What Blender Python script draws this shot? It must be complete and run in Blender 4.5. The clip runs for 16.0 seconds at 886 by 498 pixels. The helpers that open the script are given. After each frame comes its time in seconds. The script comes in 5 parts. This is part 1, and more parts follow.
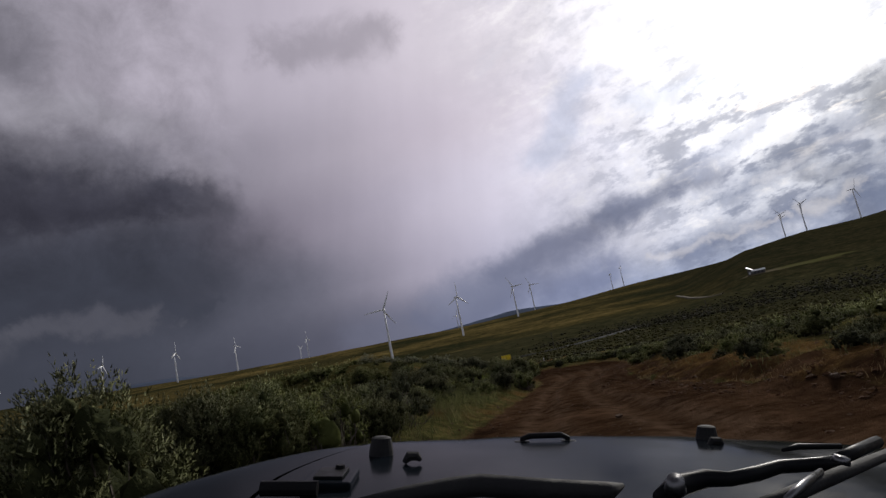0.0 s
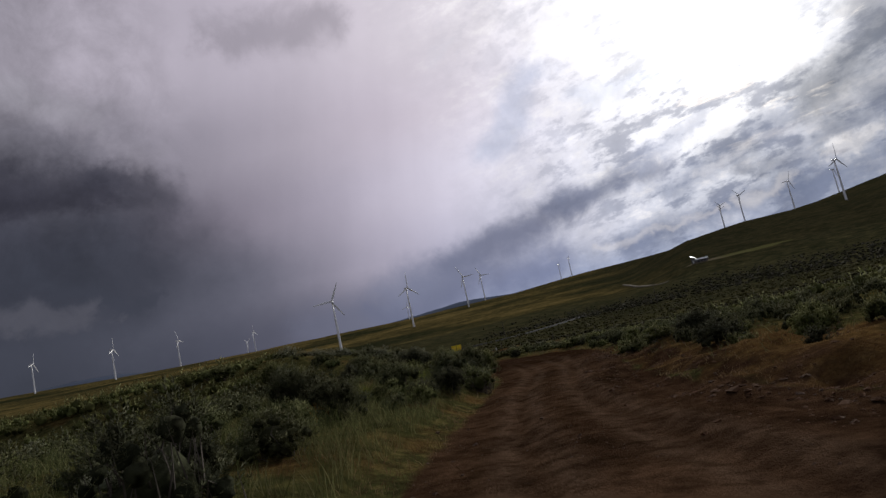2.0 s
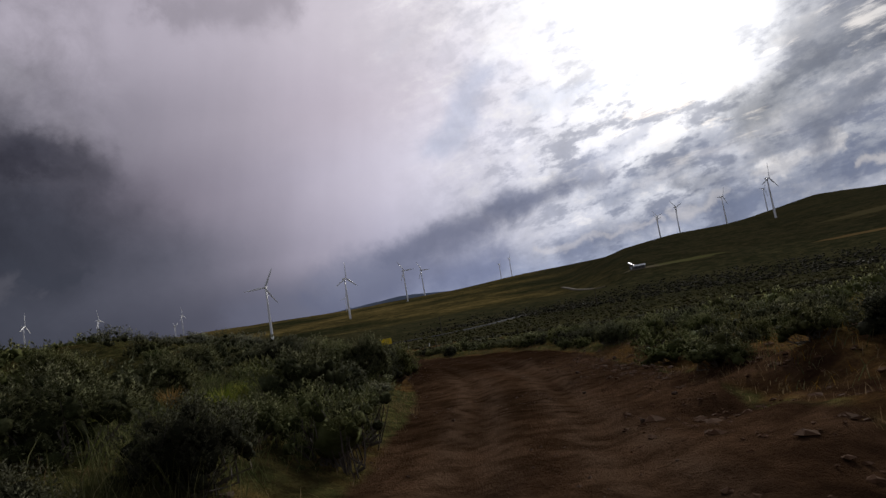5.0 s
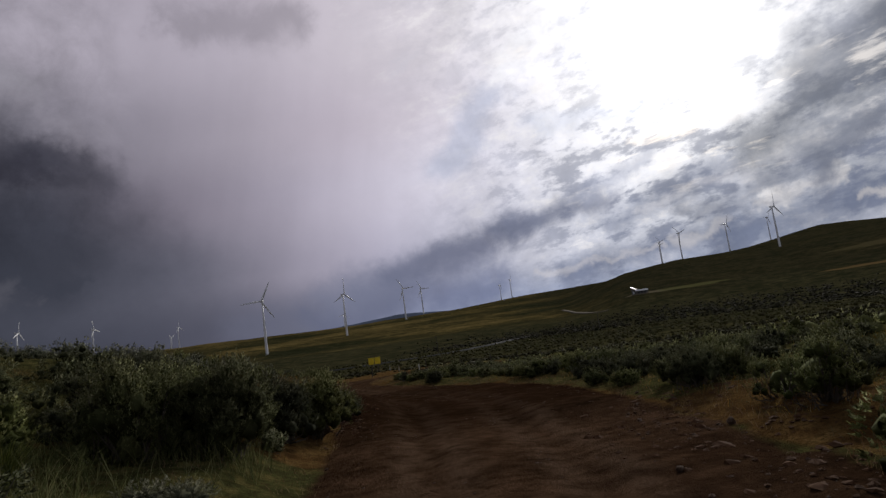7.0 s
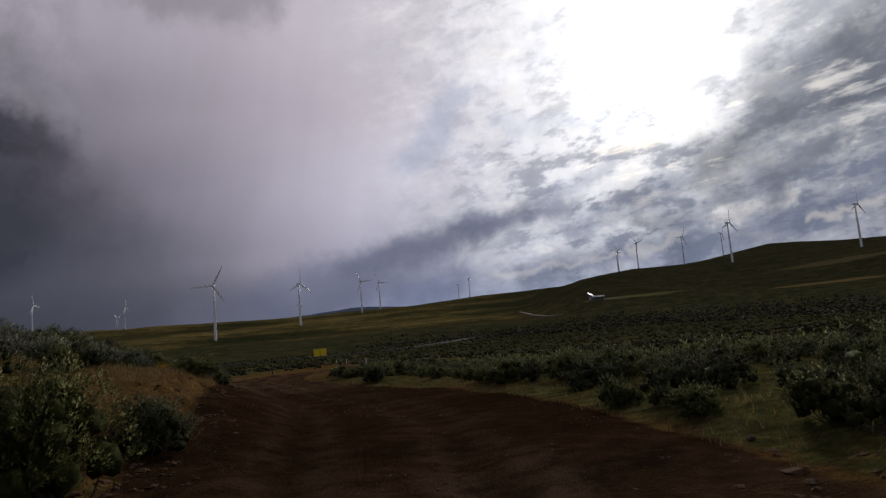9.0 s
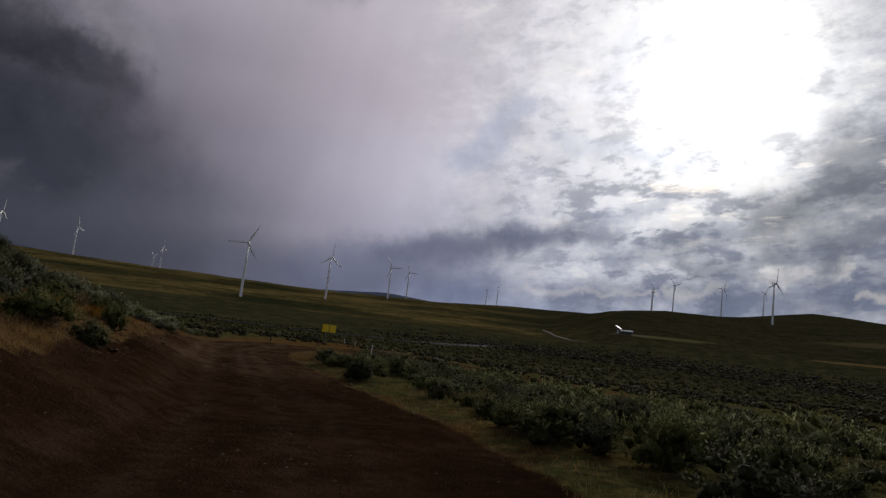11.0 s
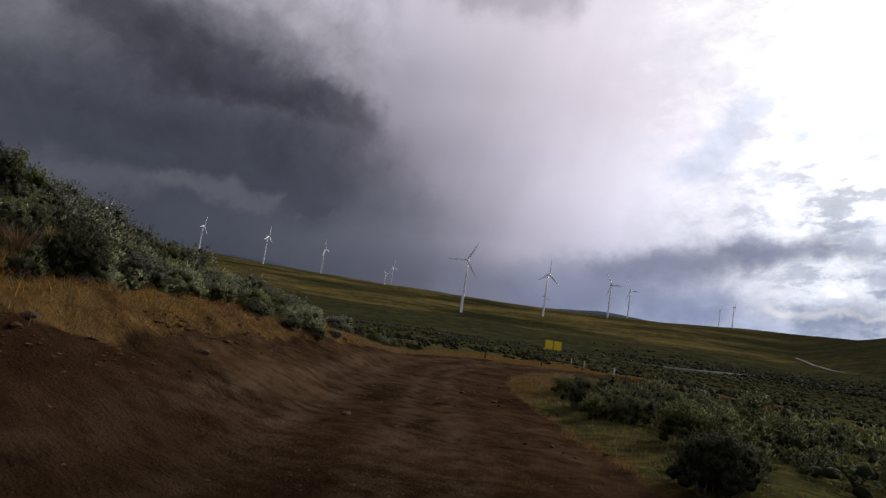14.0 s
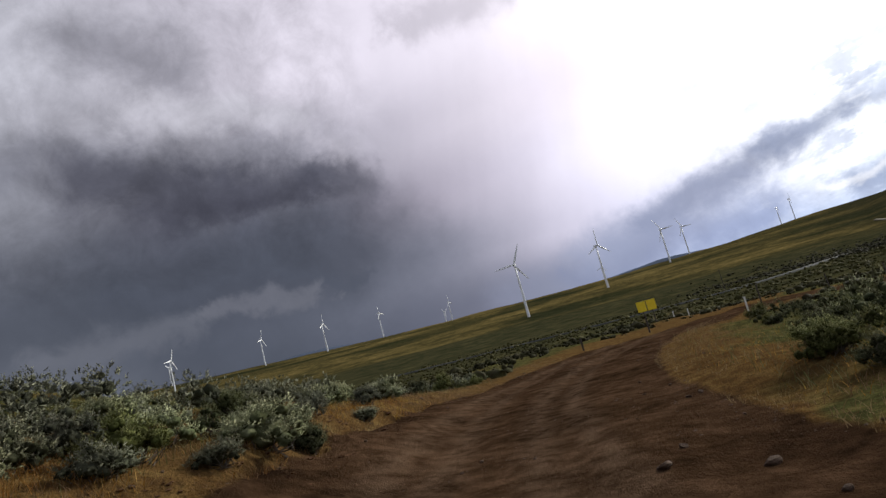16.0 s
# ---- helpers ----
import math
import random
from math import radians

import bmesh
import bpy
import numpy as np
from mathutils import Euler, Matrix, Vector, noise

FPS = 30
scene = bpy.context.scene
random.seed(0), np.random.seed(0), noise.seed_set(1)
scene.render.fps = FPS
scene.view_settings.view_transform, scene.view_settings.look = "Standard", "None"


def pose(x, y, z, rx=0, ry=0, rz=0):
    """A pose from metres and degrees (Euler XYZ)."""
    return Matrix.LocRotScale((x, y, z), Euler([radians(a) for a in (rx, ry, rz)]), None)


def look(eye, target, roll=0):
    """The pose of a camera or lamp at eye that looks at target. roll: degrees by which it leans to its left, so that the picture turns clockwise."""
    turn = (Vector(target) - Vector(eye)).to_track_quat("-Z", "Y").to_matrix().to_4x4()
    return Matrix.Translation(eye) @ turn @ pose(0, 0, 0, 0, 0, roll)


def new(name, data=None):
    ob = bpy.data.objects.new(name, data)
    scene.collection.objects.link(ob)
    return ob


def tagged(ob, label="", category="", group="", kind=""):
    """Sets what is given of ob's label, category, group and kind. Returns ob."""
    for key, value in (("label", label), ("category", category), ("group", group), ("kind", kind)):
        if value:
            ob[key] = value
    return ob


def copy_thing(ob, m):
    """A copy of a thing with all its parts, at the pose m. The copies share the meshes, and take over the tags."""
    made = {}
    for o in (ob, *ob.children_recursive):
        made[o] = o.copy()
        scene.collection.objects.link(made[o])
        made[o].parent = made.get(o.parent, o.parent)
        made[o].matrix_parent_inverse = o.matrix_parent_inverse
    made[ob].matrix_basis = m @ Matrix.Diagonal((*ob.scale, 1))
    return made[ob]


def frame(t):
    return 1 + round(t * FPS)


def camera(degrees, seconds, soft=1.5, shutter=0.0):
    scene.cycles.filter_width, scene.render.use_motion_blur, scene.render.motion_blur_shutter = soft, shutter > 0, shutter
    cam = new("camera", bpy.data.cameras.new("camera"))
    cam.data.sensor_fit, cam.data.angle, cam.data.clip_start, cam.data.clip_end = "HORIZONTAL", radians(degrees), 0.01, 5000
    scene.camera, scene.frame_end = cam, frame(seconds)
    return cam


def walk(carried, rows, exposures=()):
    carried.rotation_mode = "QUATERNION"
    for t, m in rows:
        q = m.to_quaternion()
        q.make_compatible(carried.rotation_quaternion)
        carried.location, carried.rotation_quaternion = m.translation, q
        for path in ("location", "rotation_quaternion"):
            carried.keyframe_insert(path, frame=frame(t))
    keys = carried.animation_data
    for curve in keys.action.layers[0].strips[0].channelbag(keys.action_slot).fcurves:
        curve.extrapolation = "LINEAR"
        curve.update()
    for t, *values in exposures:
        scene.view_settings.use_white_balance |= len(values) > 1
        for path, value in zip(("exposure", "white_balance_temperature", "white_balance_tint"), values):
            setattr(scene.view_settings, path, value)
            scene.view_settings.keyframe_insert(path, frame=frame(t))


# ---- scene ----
# ---- camera ----
cam = camera(72.0, 16.0, soft=1.4)
PATH = [
    (0.0, 0.00, 0.00, 1.52, 99.18, 11.71, 1.07),
    (0.5, 0.11, 2.29, 1.48, 99.60, 9.78, 0.84),
    (1.0, 0.32, 4.72, 1.38, 99.20, 13.45, -0.06),
    (1.5, 0.53, 7.20, 1.25, 97.88, 11.94, -1.78),
    (2.0, 0.86, 9.68, 1.10, 97.39, 12.56, -3.59),
    (2.5, 1.23, 12.24, 0.93, 97.11, 10.55, -5.02),
    (3.0, 1.67, 14.78, 0.75, 97.31, 11.41, -6.44),
    (3.5, 2.04, 17.14, 0.62, 97.02, 10.64, -7.73),
    (4.0, 2.41, 19.39, 0.46, 96.11, 9.07, -8.49),
    (4.2, 2.56, 20.30, 0.40, 96.00, 10.72, -8.94),
    (6.3, 5.06, 30.03, 0.06, 95.76, 5.35, -10.36),
    (6.5, 5.27, 30.96, 0.03, 95.81, 4.85, -10.33),
    (7.0, 5.88, 33.20, -0.19, 97.62, 7.92, -9.54),
    (7.5, 6.35, 35.28, -0.30, 96.22, 5.28, -10.28),
    (8.0, 6.81, 37.13, -0.49, 95.80, 6.40, -11.21),
    (8.5, 7.20, 38.79, -0.63, 96.16, 4.56, -13.09),
    (8.7, 7.37, 39.52, -0.65, 96.84, 5.17, -13.43),
    (10.8, 9.43, 47.62, -0.72, 97.75, -5.95, -12.89),
    (11.0, 9.64, 48.48, -0.78, 96.85, -6.88, -11.62),
    (11.5, 10.02, 50.89, -0.87, 96.49, -2.30, -8.18),
    (12.0, 10.09, 53.45, -1.07, 97.83, -4.88, -5.68),
    (12.5, 10.18, 56.11, -1.19, 97.29, -3.95, -2.76),
    (13.0, 10.04, 58.90, -1.30, 96.89, -2.85, 1.72),
    (13.5, 9.61, 61.65, -1.46, 97.05, -2.97, 5.66),
    (14.0, 9.09, 64.32, -1.67, 95.85, -8.35, 8.62),
    (14.5, 8.74, 67.02, -1.76, 96.56, -0.85, 10.35),
    (15.0, 8.27, 69.73, -1.90, 96.94, 2.83, 11.39),
    (15.5, 7.78, 72.07, -1.98, 98.09, 6.83, 12.99),
    (16.0, 7.32, 74.39, -2.03, 98.71, 14.90, 15.25),
]
EXPOSURES = [(0.0, 0.1, 6500, 10), (4.0, 0.0, 6500, 10), (7.0, -0.1, 6500, 10), (11.0, -0.3, 6500, 9), (12.5, -0.15, 6500, 10), (14.0, 0.4, 6500, 7), (14.5, 0.55, 6500, 6), (16.0, 0.95, 6500, 5)]
walk(cam, [(t, pose(x, y, z, rx, ry, rz)) for t, x, y, z, rx, ry, rz in PATH], EXPOSURES)

# ---- node helpers ----


def lin(r, g, b):
    """Linear colour from display values 0 to 255."""
    return tuple(((c / 255 + 0.055) / 1.055) ** 2.4 if c > 10 else c / 255 / 12.92 for c in (r, g, b)) + (1.0,)


class Nodes:
    """Short-hand for writing a node tree as expressions."""

    def __init__(self, tree):
        self.t = tree
        self.t.nodes.clear()

    def node(self, kind, **props):
        n = self.t.nodes.new(kind)
        for k, v in props.items():
            if k == "operation":
                n.operation = v
            elif k == "data_type":
                n.data_type = v
            elif k == "blend_type":
                n.blend_type = v
        return n

    def put(self, sock, v):
        if isinstance(v, bpy.types.NodeSocket):
            self.t.links.new(v, sock)
        else:
            sock.default_value = v

    def m(self, op, a, b=0.0, c=0.0):
        n = self.node("ShaderNodeMath", operation=op)
        self.put(n.inputs[0], a), self.put(n.inputs[1], b), self.put(n.inputs[2], c)
        return n.outputs[0]

    def vm(self, op, a, b=(0, 0, 0)):
        n = self.node("ShaderNodeVectorMath", operation=op)
        self.put(n.inputs[0], a), self.put(n.inputs[1], b)
        return n.outputs["Value"] if op in ("DOT_PRODUCT", "LENGTH") else n.outputs[0]

    def step(self, v, lo, hi, a=0.0, b=1.0):
        n = self.node("ShaderNodeMapRange")
        n.interpolation_type = "SMOOTHSTEP"
        self.put(n.inputs[0], v)
        for i, k in enumerate((lo, hi, a, b)):
            self.put(n.inputs[i + 1], k)
        return n.outputs[0]

    def mix(self, f, a, b, blend="MIX"):
        n = self.node("ShaderNodeMix", data_type="RGBA", blend_type=blend)
        self.put(n.inputs[0], f), self.put(n.inputs[6], a), self.put(n.inputs[7], b)
        return n.outputs[2]

    def noise(self, vec, scale, detail=4.0, rough=0.55, dist=0.0, colour=False):
        n = self.node("ShaderNodeTexNoise")
        if vec is not None:
            self.put(n.inputs["Vector"], vec)
        self.put(n.inputs["Scale"], scale), self.put(n.inputs["Detail"], detail)
        self.put(n.inputs["Roughness"], rough), self.put(n.inputs["Distortion"], dist)
        return n.outputs["Color"] if colour else n.outputs["Fac"]

    def ramp(self, f, stops, mode="LINEAR"):
        n = self.node("ShaderNodeValToRGB")
        r = n.color_ramp
        r.interpolation = mode
        while len(r.elements) < len(stops):
            r.elements.new(0.5)
        for e, (p, col) in zip(r.elements, stops):
            e.position, e.color = p, col
        self.put(n.inputs[0], f)
        return n.outputs[0]


# ---- sky and sun ----
SUN_AZ, SUN_EL = 34.5, 23.0
world = bpy.data.worlds.new("storm_sky")
scene.world = world
world.use_nodes = True
N = Nodes(world.node_tree)
co = N.node("ShaderNodeTexCoord").outputs["Generated"]
sep = N.node("ShaderNodeSeparateXYZ")
N.put(sep.inputs[0], co)
dx, dy, dz = sep.outputs
azim = N.m("ADD", N.m("MULTIPLY", N.m("ARCTAN2", dx, dy), 57.2958 / 0.765), 1.63)
elev = N.m("MULTIPLY", N.m("ARCSINE", dz), 57.2958 / 0.80)
# cloud deck coordinates: the direction carried onto a flat ceiling, turned along the cloud streets
deck = N.vm("DIVIDE", co, N.node("ShaderNodeCombineXYZ").outputs[0])
div = deck.node
hh = N.m("ADD", N.m("MAXIMUM", dz, 0.0), 0.10)
comb = div.inputs[1].links[0].from_node
for i in range(3):
    N.put(comb.inputs[i], hh)
across = N.vm("DOT_PRODUCT", deck, (0.90, 0.43, 0.0))
along = N.vm("DOT_PRODUCT", deck, (-0.43, 0.90, 0.0))
cs = N.node("ShaderNodeCombineXYZ")
N.put(cs.inputs[0], across), N.put(cs.inputs[1], N.m("MULTIPLY", along, 0.62))
street = cs.outputs[0]
big = N.noise(co, 2.8, 7, 0.6, 0.15)
big2 = N.noise(N.vm("ADD", co, (5.2, 1.3, 8.1)), 3.6, 8, 0.62, 0.1)
fine = N.noise(street, 3.6, 9, 0.6, 0.2)
# soft wander of the large masses, calmer inside the rain shaft
calm = N.m("MAXIMUM", N.step(azim, -16.0, -28.0), N.step(azim, 14.0, 28.0))
az2 = N.m("ADD", azim, N.m("MULTIPLY", N.m("SUBTRACT", big, 0.5), N.m("ADD", 5.0, N.m("MULTIPLY", calm, 9.0))))
el2 = N.m("ADD", elev, N.m("MULTIPLY", N.m("SUBTRACT", big2, 0.5), N.m("ADD", 4.0, N.m("MULTIPLY", calm, 7.0))))
azf = N.m("DIVIDE", N.m("ADD", az2, 180.0), 360.0)


def row(stops):
    return N.ramp(azf, [((a + 180) / 360, lin(*c)) for a, c in stops], "B_SPLINE")


REST = (138, 140, 149)
low = row([(-120, REST), (-60, (66, 69, 78)), (-40, (57, 60, 69)), (-30, (61, 64, 74)), (-18, (74, 76, 88)), (-8, (94, 94, 108)), (0, (115, 117, 134)), (8, (130, 135, 158)),
           (20, (142, 150, 174)), (30, (164, 172, 192)), (42, (158, 166, 186)), (55, (166, 172, 186)), (70, (172, 174, 184)), (120, REST)])
mid_low = row([(-120, REST), (-60, (64, 67, 77)), (-40, (62, 65, 75)), (-30, (67, 71, 81)), (-17, (100, 101, 113)), (-6, (137, 133, 146)), (3, (171, 166, 181)), (12, (191, 189, 205)),
               (22, (196, 197, 208)), (34, (214, 216, 224)), (45, (216, 219, 226)), (56, (186, 190, 198)), (70, (150, 154, 163)), (120, REST)])
middle = row([(-120, REST), (-60, (66, 66, 75)), (-41, (64, 64, 73)), (-28, (73, 73, 83)), (-20, (108, 104, 115)), (-12, (135, 129, 141)), (-3, (166, 160, 173)), (5, (199, 193, 206)),
              (14, (214, 210, 222)), (25, (226, 226, 234)), (34, (240, 240, 245)), (46, (255, 255, 255)), (54, (226, 228, 233)), (66, (150, 154, 163)), (120, REST)])
high = row([(-120, REST), (-60, (99, 98, 106)), (-41, (92, 91, 99)), (-30, (110, 108, 117)), (-22, (135, 131, 141)), (-14, (152, 146, 157)), (-5, (172, 165, 175)), (5, (194, 185, 196)),
            (14, (209, 202, 210)), (22, (229, 225, 233)), (30, (243, 242, 247)), (38, (255, 255, 255)), (52, (255, 255, 255)), (60, (215, 217, 223)), (72, (160, 163, 170)), (120, REST)])
top = row([(-120, REST), (-60, (150, 148, 156)), (-41, (130, 126, 135)), (-27, (170, 164, 174)), (-10, (179, 172, 183)), (5, (206, 198, 206)), (18, (221, 216, 221)), (28, (238, 236, 240)),
           (36, (255, 255, 255)), (52, (255, 255, 255)), (64, (208, 209, 214)), (120, REST)])
sky = N.mix(N.step(el2, 3.0, 9.0), low, mid_low)
sky = N.mix(N.step(el2, 9.0, 17.0), sky, middle)
sky = N.mix(N.step(el2, 17.0, 25.0), sky, high)
sky = N.mix(N.step(el2, 25.0, 34.0), sky, top)
sky = N.mix(N.step(elev, 44.0, 66.0), sky, lin(72, 72, 80))
# falling rain: faint slanting streaks between the dark cloud and the light
lean = N.m("ADD", azim, N.m("MULTIPLY", elev, -0.22))
cr = N.node("ShaderNodeCombineXYZ")
N.put(cr.inputs[0], N.m("MULTIPLY", lean, 0.42)), N.put(cr.inputs[1], N.m("MULTIPLY", elev, 0.035))
streaks = N.m("MULTIPLY", N.m("SUBTRACT", N.noise(cr.outputs[0], 0.55, 3, 0.5), 0.5), N.m("MULTIPLY", N.step(azim, -34.0, -14.0), N.step(azim, 22.0, 8.0)))
rain = N.vm("SCALE", sky)
N.put(rain.node.inputs["Scale"], N.m("ADD", 1.0, N.m("MULTIPLY", streaks, 0.13)))
sky = rain
# ragged edges for the single cloud masses
rag1 = N.noise(co, 5.2, 10, 0.60, 0.2)
rag2 = N.noise(N.vm("ADD", co, (3.1, 7.7, 2.2)), 6.4, 10, 0.62, 0.2)
az3 = N.m("ADD", azim, N.m("MULTIPLY", N.m("SUBTRACT", rag1, 0.5), 22.0))
el3 = N.m("ADD", elev, N.m("MULTIPLY", N.m("SUBTRACT", rag2, 0.5), 13.0))
rag3, rag4 = N.noise(co, 15.0, 10, 0.62, 0.3), N.noise(N.vm("ADD", co, (9.1, 2.7, 4.4)), 15.0, 10, 0.62, 0.3)
az4 = N.m("ADD", azim, N.m("MULTIPLY", N.m("SUBTRACT", rag3, 0.5), 16.0))
el4 = N.m("ADD", elev, N.m("MULTIPLY", N.m("SUBTRACT", rag4, 0.5), 6.0))
# calmer edges for the long streets
az5 = N.m("ADD", azim, N.m("ADD", N.m("MULTIPLY", N.m("SUBTRACT", rag1, 0.5), 9.0), N.m("MULTIPLY", N.m("SUBTRACT", rag3, 0.5), 9.0)))
el5 = N.m("ADD", elev, N.m("ADD", N.m("MULTIPLY", N.m("SUBTRACT", rag2, 0.5), 5.0), N.m("MULTIPLY", N.m("SUBTRACT", rag4, 0.5), 4.0)))


def mass(under, a0, e0, a1, e1, width, colour, most, az_=az3, el_=el3):
    """A long soft-edged mass of cloud between two directions."""
    ux, uy = a1 - a0, e1 - e0
    px, py = N.m("SUBTRACT", az_, a0), N.m("SUBTRACT", el_, e0)
    t = N.m("ADD", N.m("MULTIPLY", px, ux), N.m("MULTIPLY", py, uy))
    t = N.m("MINIMUM", N.m("MAXIMUM", N.m("DIVIDE", t, ux * ux + uy * uy), 0.0), 1.0)
    qx = N.m("SUBTRACT", px, N.m("MULTIPLY", t, ux))
    qy = N.m("SUBTRACT", py, N.m("MULTIPLY", t, uy))
    d = N.m("SQRT", N.m("ADD", N.m("MULTIPLY", N.m("MULTIPLY", qx, qx), 0.45), N.m("MULTIPLY", qy, qy)))
    return N.mix(N.step(d, width * 1.9, width * 0.1, 0.0, most), under, lin(*colour))


# the storm: a grey slab, the dark ragged belly over it, paler tops, a shelf low down
STORM = [(-60, 28, -47, 25, 3.0, (72, 72, 81), 0.6), (-53, 24, -40, 23.5, 2.6, (55, 55, 64), 0.8), (-40, 23.5, -29, 22, 2.4, (54, 54, 63), 0.8),
         (-30, 22, -24, 19.5, 1.7, (66, 66, 76), 0.6), (-46, 21.5, -31, 20.5, 1.4, (44, 44, 53), 0.6), (-50, 38, -42, 36, 3.0, (84, 83, 91), 0.6)]
TOPS = [(-46, 31.5, -40, 30.5, 1.8, (150, 147, 155), 0.7), (-37, 31, -31, 29, 1.6, (148, 145, 153), 0.65), (-31, 27.5, -25, 25, 1.3, (136, 132, 141), 0.6), (-58, 33, -52, 32, 2.0, (120, 118, 126), 0.5),
        (-44, 9.8, -31, 9.2, 0.9, (90, 90, 98), 0.5), (-60, 8, -46, 8.5, 1.4, (84, 85, 93), 0.5), (-12, 36, 0, 36.5, 1.8, (128, 123, 131), 0.5)]
LOW = [(-36, 11.4, -24, 10.6, 0.7, (60, 63, 73), 0.6), (0, 3.4, 20, 4.0, 1.8, (100, 108, 136), 0.6), (-52, 12.5, -30, 12, 1.0, (60, 63, 73), 0.5)]
STREETS = [(-6, 3.0, 8, 5.0, 2.6, (104, 107, 124), 0.55), (4, 5.4, 18, 8.2, 2.2, (122, 127, 148), 0.55), (11, 7.0, 24, 10.3, 1.7, (108, 113, 134), 0.78), (24, 10.3, 36, 13.0, 1.3, (114, 120, 140), 0.8), (34, 13.2, 41, 16.4, 0.9, (158, 164, 182), 0.6),
           (17, 19, 25, 26, 1.5, (184, 190, 208), 0.65), (30, 22, 44, 20.5, 1.0, (200, 206, 221), 0.6), (34, 29, 38, 33, 1.6, (205, 208, 221), 0.5),
           (37, 9.6, 50, 12.8, 1.5, (120, 128, 148), 0.7),
           (32, 4.8, 48, 6.2, 1.5, (112, 121, 144), 0.7), (48, 6.2, 68, 8.4, 1.6, (106, 115, 136), 0.75)]
EAST = [(54, 14.5, 68, 20.5, 2.4, (100, 106, 118), 0.85), (60, 21, 74, 25, 2.6, (110, 115, 127), 0.75), (46, 8.6, 64, 12.6, 1.1, (116, 122, 138), 0.7), (58, 12, 72, 15, 1.6, (112, 118, 132), 0.6)]
LIGHTS = [(26, 5.2, 40, 5.6, 0.4, (222, 216, 212), 0.32), (43, 6.2, 49, 7.0, 0.6, (226, 219, 210), 0.32), (53, 8.6, 59, 9.6, 0.6, (228, 222, 214), 0.4), (62, 7.6, 68, 8.2, 0.5, (226, 219, 210), 0.4), (40, 10.6, 66, 13.6, 0.5, (228, 225, 225), 0.3),
          (27, 29, 32, 31.5, 1.7, (252, 252, 254), 0.7)]
sky = mass(sky, -36, 11, -19, 9, 5.0, (82, 83, 95), 0.45, az5, el5)
sky = mass(sky, -64, 12.5, -29, 13.5, 6.2, (52, 55, 64), 0.8, az5, el5)
for line in STORM + LOW:
    sky = mass(sky, *line)
for line in TOPS:
    sky = mass(sky, *line, az4, el4)
# small broken cells drawn out along the streets, towards the light
cu = N.node("ShaderNodeCombineXYZ")
N.put(cu.inputs[0], N.m("ADD", N.m("MULTIPLY", azim, 0.15), N.m("MULTIPLY", elev, 0.04)))
N.put(cu.inputs[1], N.m("ADD", N.m("MULTIPLY", elev, 0.33), N.m("MULTIPLY", azim, -0.055)))
cells = N.noise(cu.outputs[0], 1.0, 11, 0.62, 0.12)
small = N.noise(N.vm("ADD", cu.outputs[0], (7.3, 2.9, 0.0)), 3.1, 9, 0.62, 0.12)
cells = N.m("ADD", N.m("MULTIPLY", cells, 0.72), N.m("MULTIPLY", small, 0.28))
broken = N.m("MULTIPLY", N.step(N.m("ADD", az2, N.m("MULTIPLY", elev, 0.35)), 14.0, 44.0), N.step(azim, 140.0, 90.0))
grey = N.m("MULTIPLY", N.m("MULTIPLY", broken, N.step(cells, 0.52, 0.42)), N.step(elev, 27.0, 12.0, 0.22, 0.72))
sky = N.mix(grey, sky, lin(112, 120, 142))
lit = N.m("MULTIPLY", N.m("MULTIPLY", broken, N.step(cells, 0.52, 0.62)), N.step(elev, 4.0, 9.0, 0.25, 0.75))
sky = N.mix(lit, sky, lin(250, 247, 244))
for line in STREETS:
    sky = mass(sky, *line, az5, el5)
for line in LIGHTS:
    sky = mass(sky, *line, az4, el4)
for line in EAST:
    sky = mass(sky, *line, az4, el3)
billow = N.noise(co, 14.0, 10, 0.66, 0.3)
soft_side = N.m("MAXIMUM", N.step(azim, 6.0, 26.0, 0.10, 0.7), N.m("MULTIPLY", N.step(azim, -14.0, -28.0), N.step(elev, 10.0, 18.0, 0.25, 0.95)))
shade = N.m("ADD", 1.0, N.m("MULTIPLY", N.m("MULTIPLY", N.m("SUBTRACT", billow, 0.5), 1.15), soft_side))
tone = N.vm("SCALE", sky)
N.put(tone.node.inputs["Scale"], shade)
sky = N.vm("MULTIPLY", tone, (1.0, 1.0, 1.035))
# the veiled sun
sun_dir = Vector((math.sin(radians(SUN_AZ)) * math.cos(radians(SUN_EL)), math.cos(radians(SUN_AZ)) * math.cos(radians(SUN_EL)), math.sin(radians(SUN_EL))))
facing = N.m("MAXIMUM", N.vm("DOT_PRODUCT", co, tuple(sun_dir)), 0.0)
glow = N.m("ADD", N.m("MULTIPLY", N.m("POWER", facing, 60.0), 0.5), N.m("MULTIPLY", N.m("POWER", facing, 300.0), 2.5))
glow = N.m("MULTIPLY", glow, N.step(cells, 0.36, 0.56, 0.35, 1.0))
gc = N.vm("SCALE", (1.0, 0.98, 0.95))
N.put(gc.node.inputs["Scale"], glow)
sky = N.mix(1.0, sky, gc, "ADD")
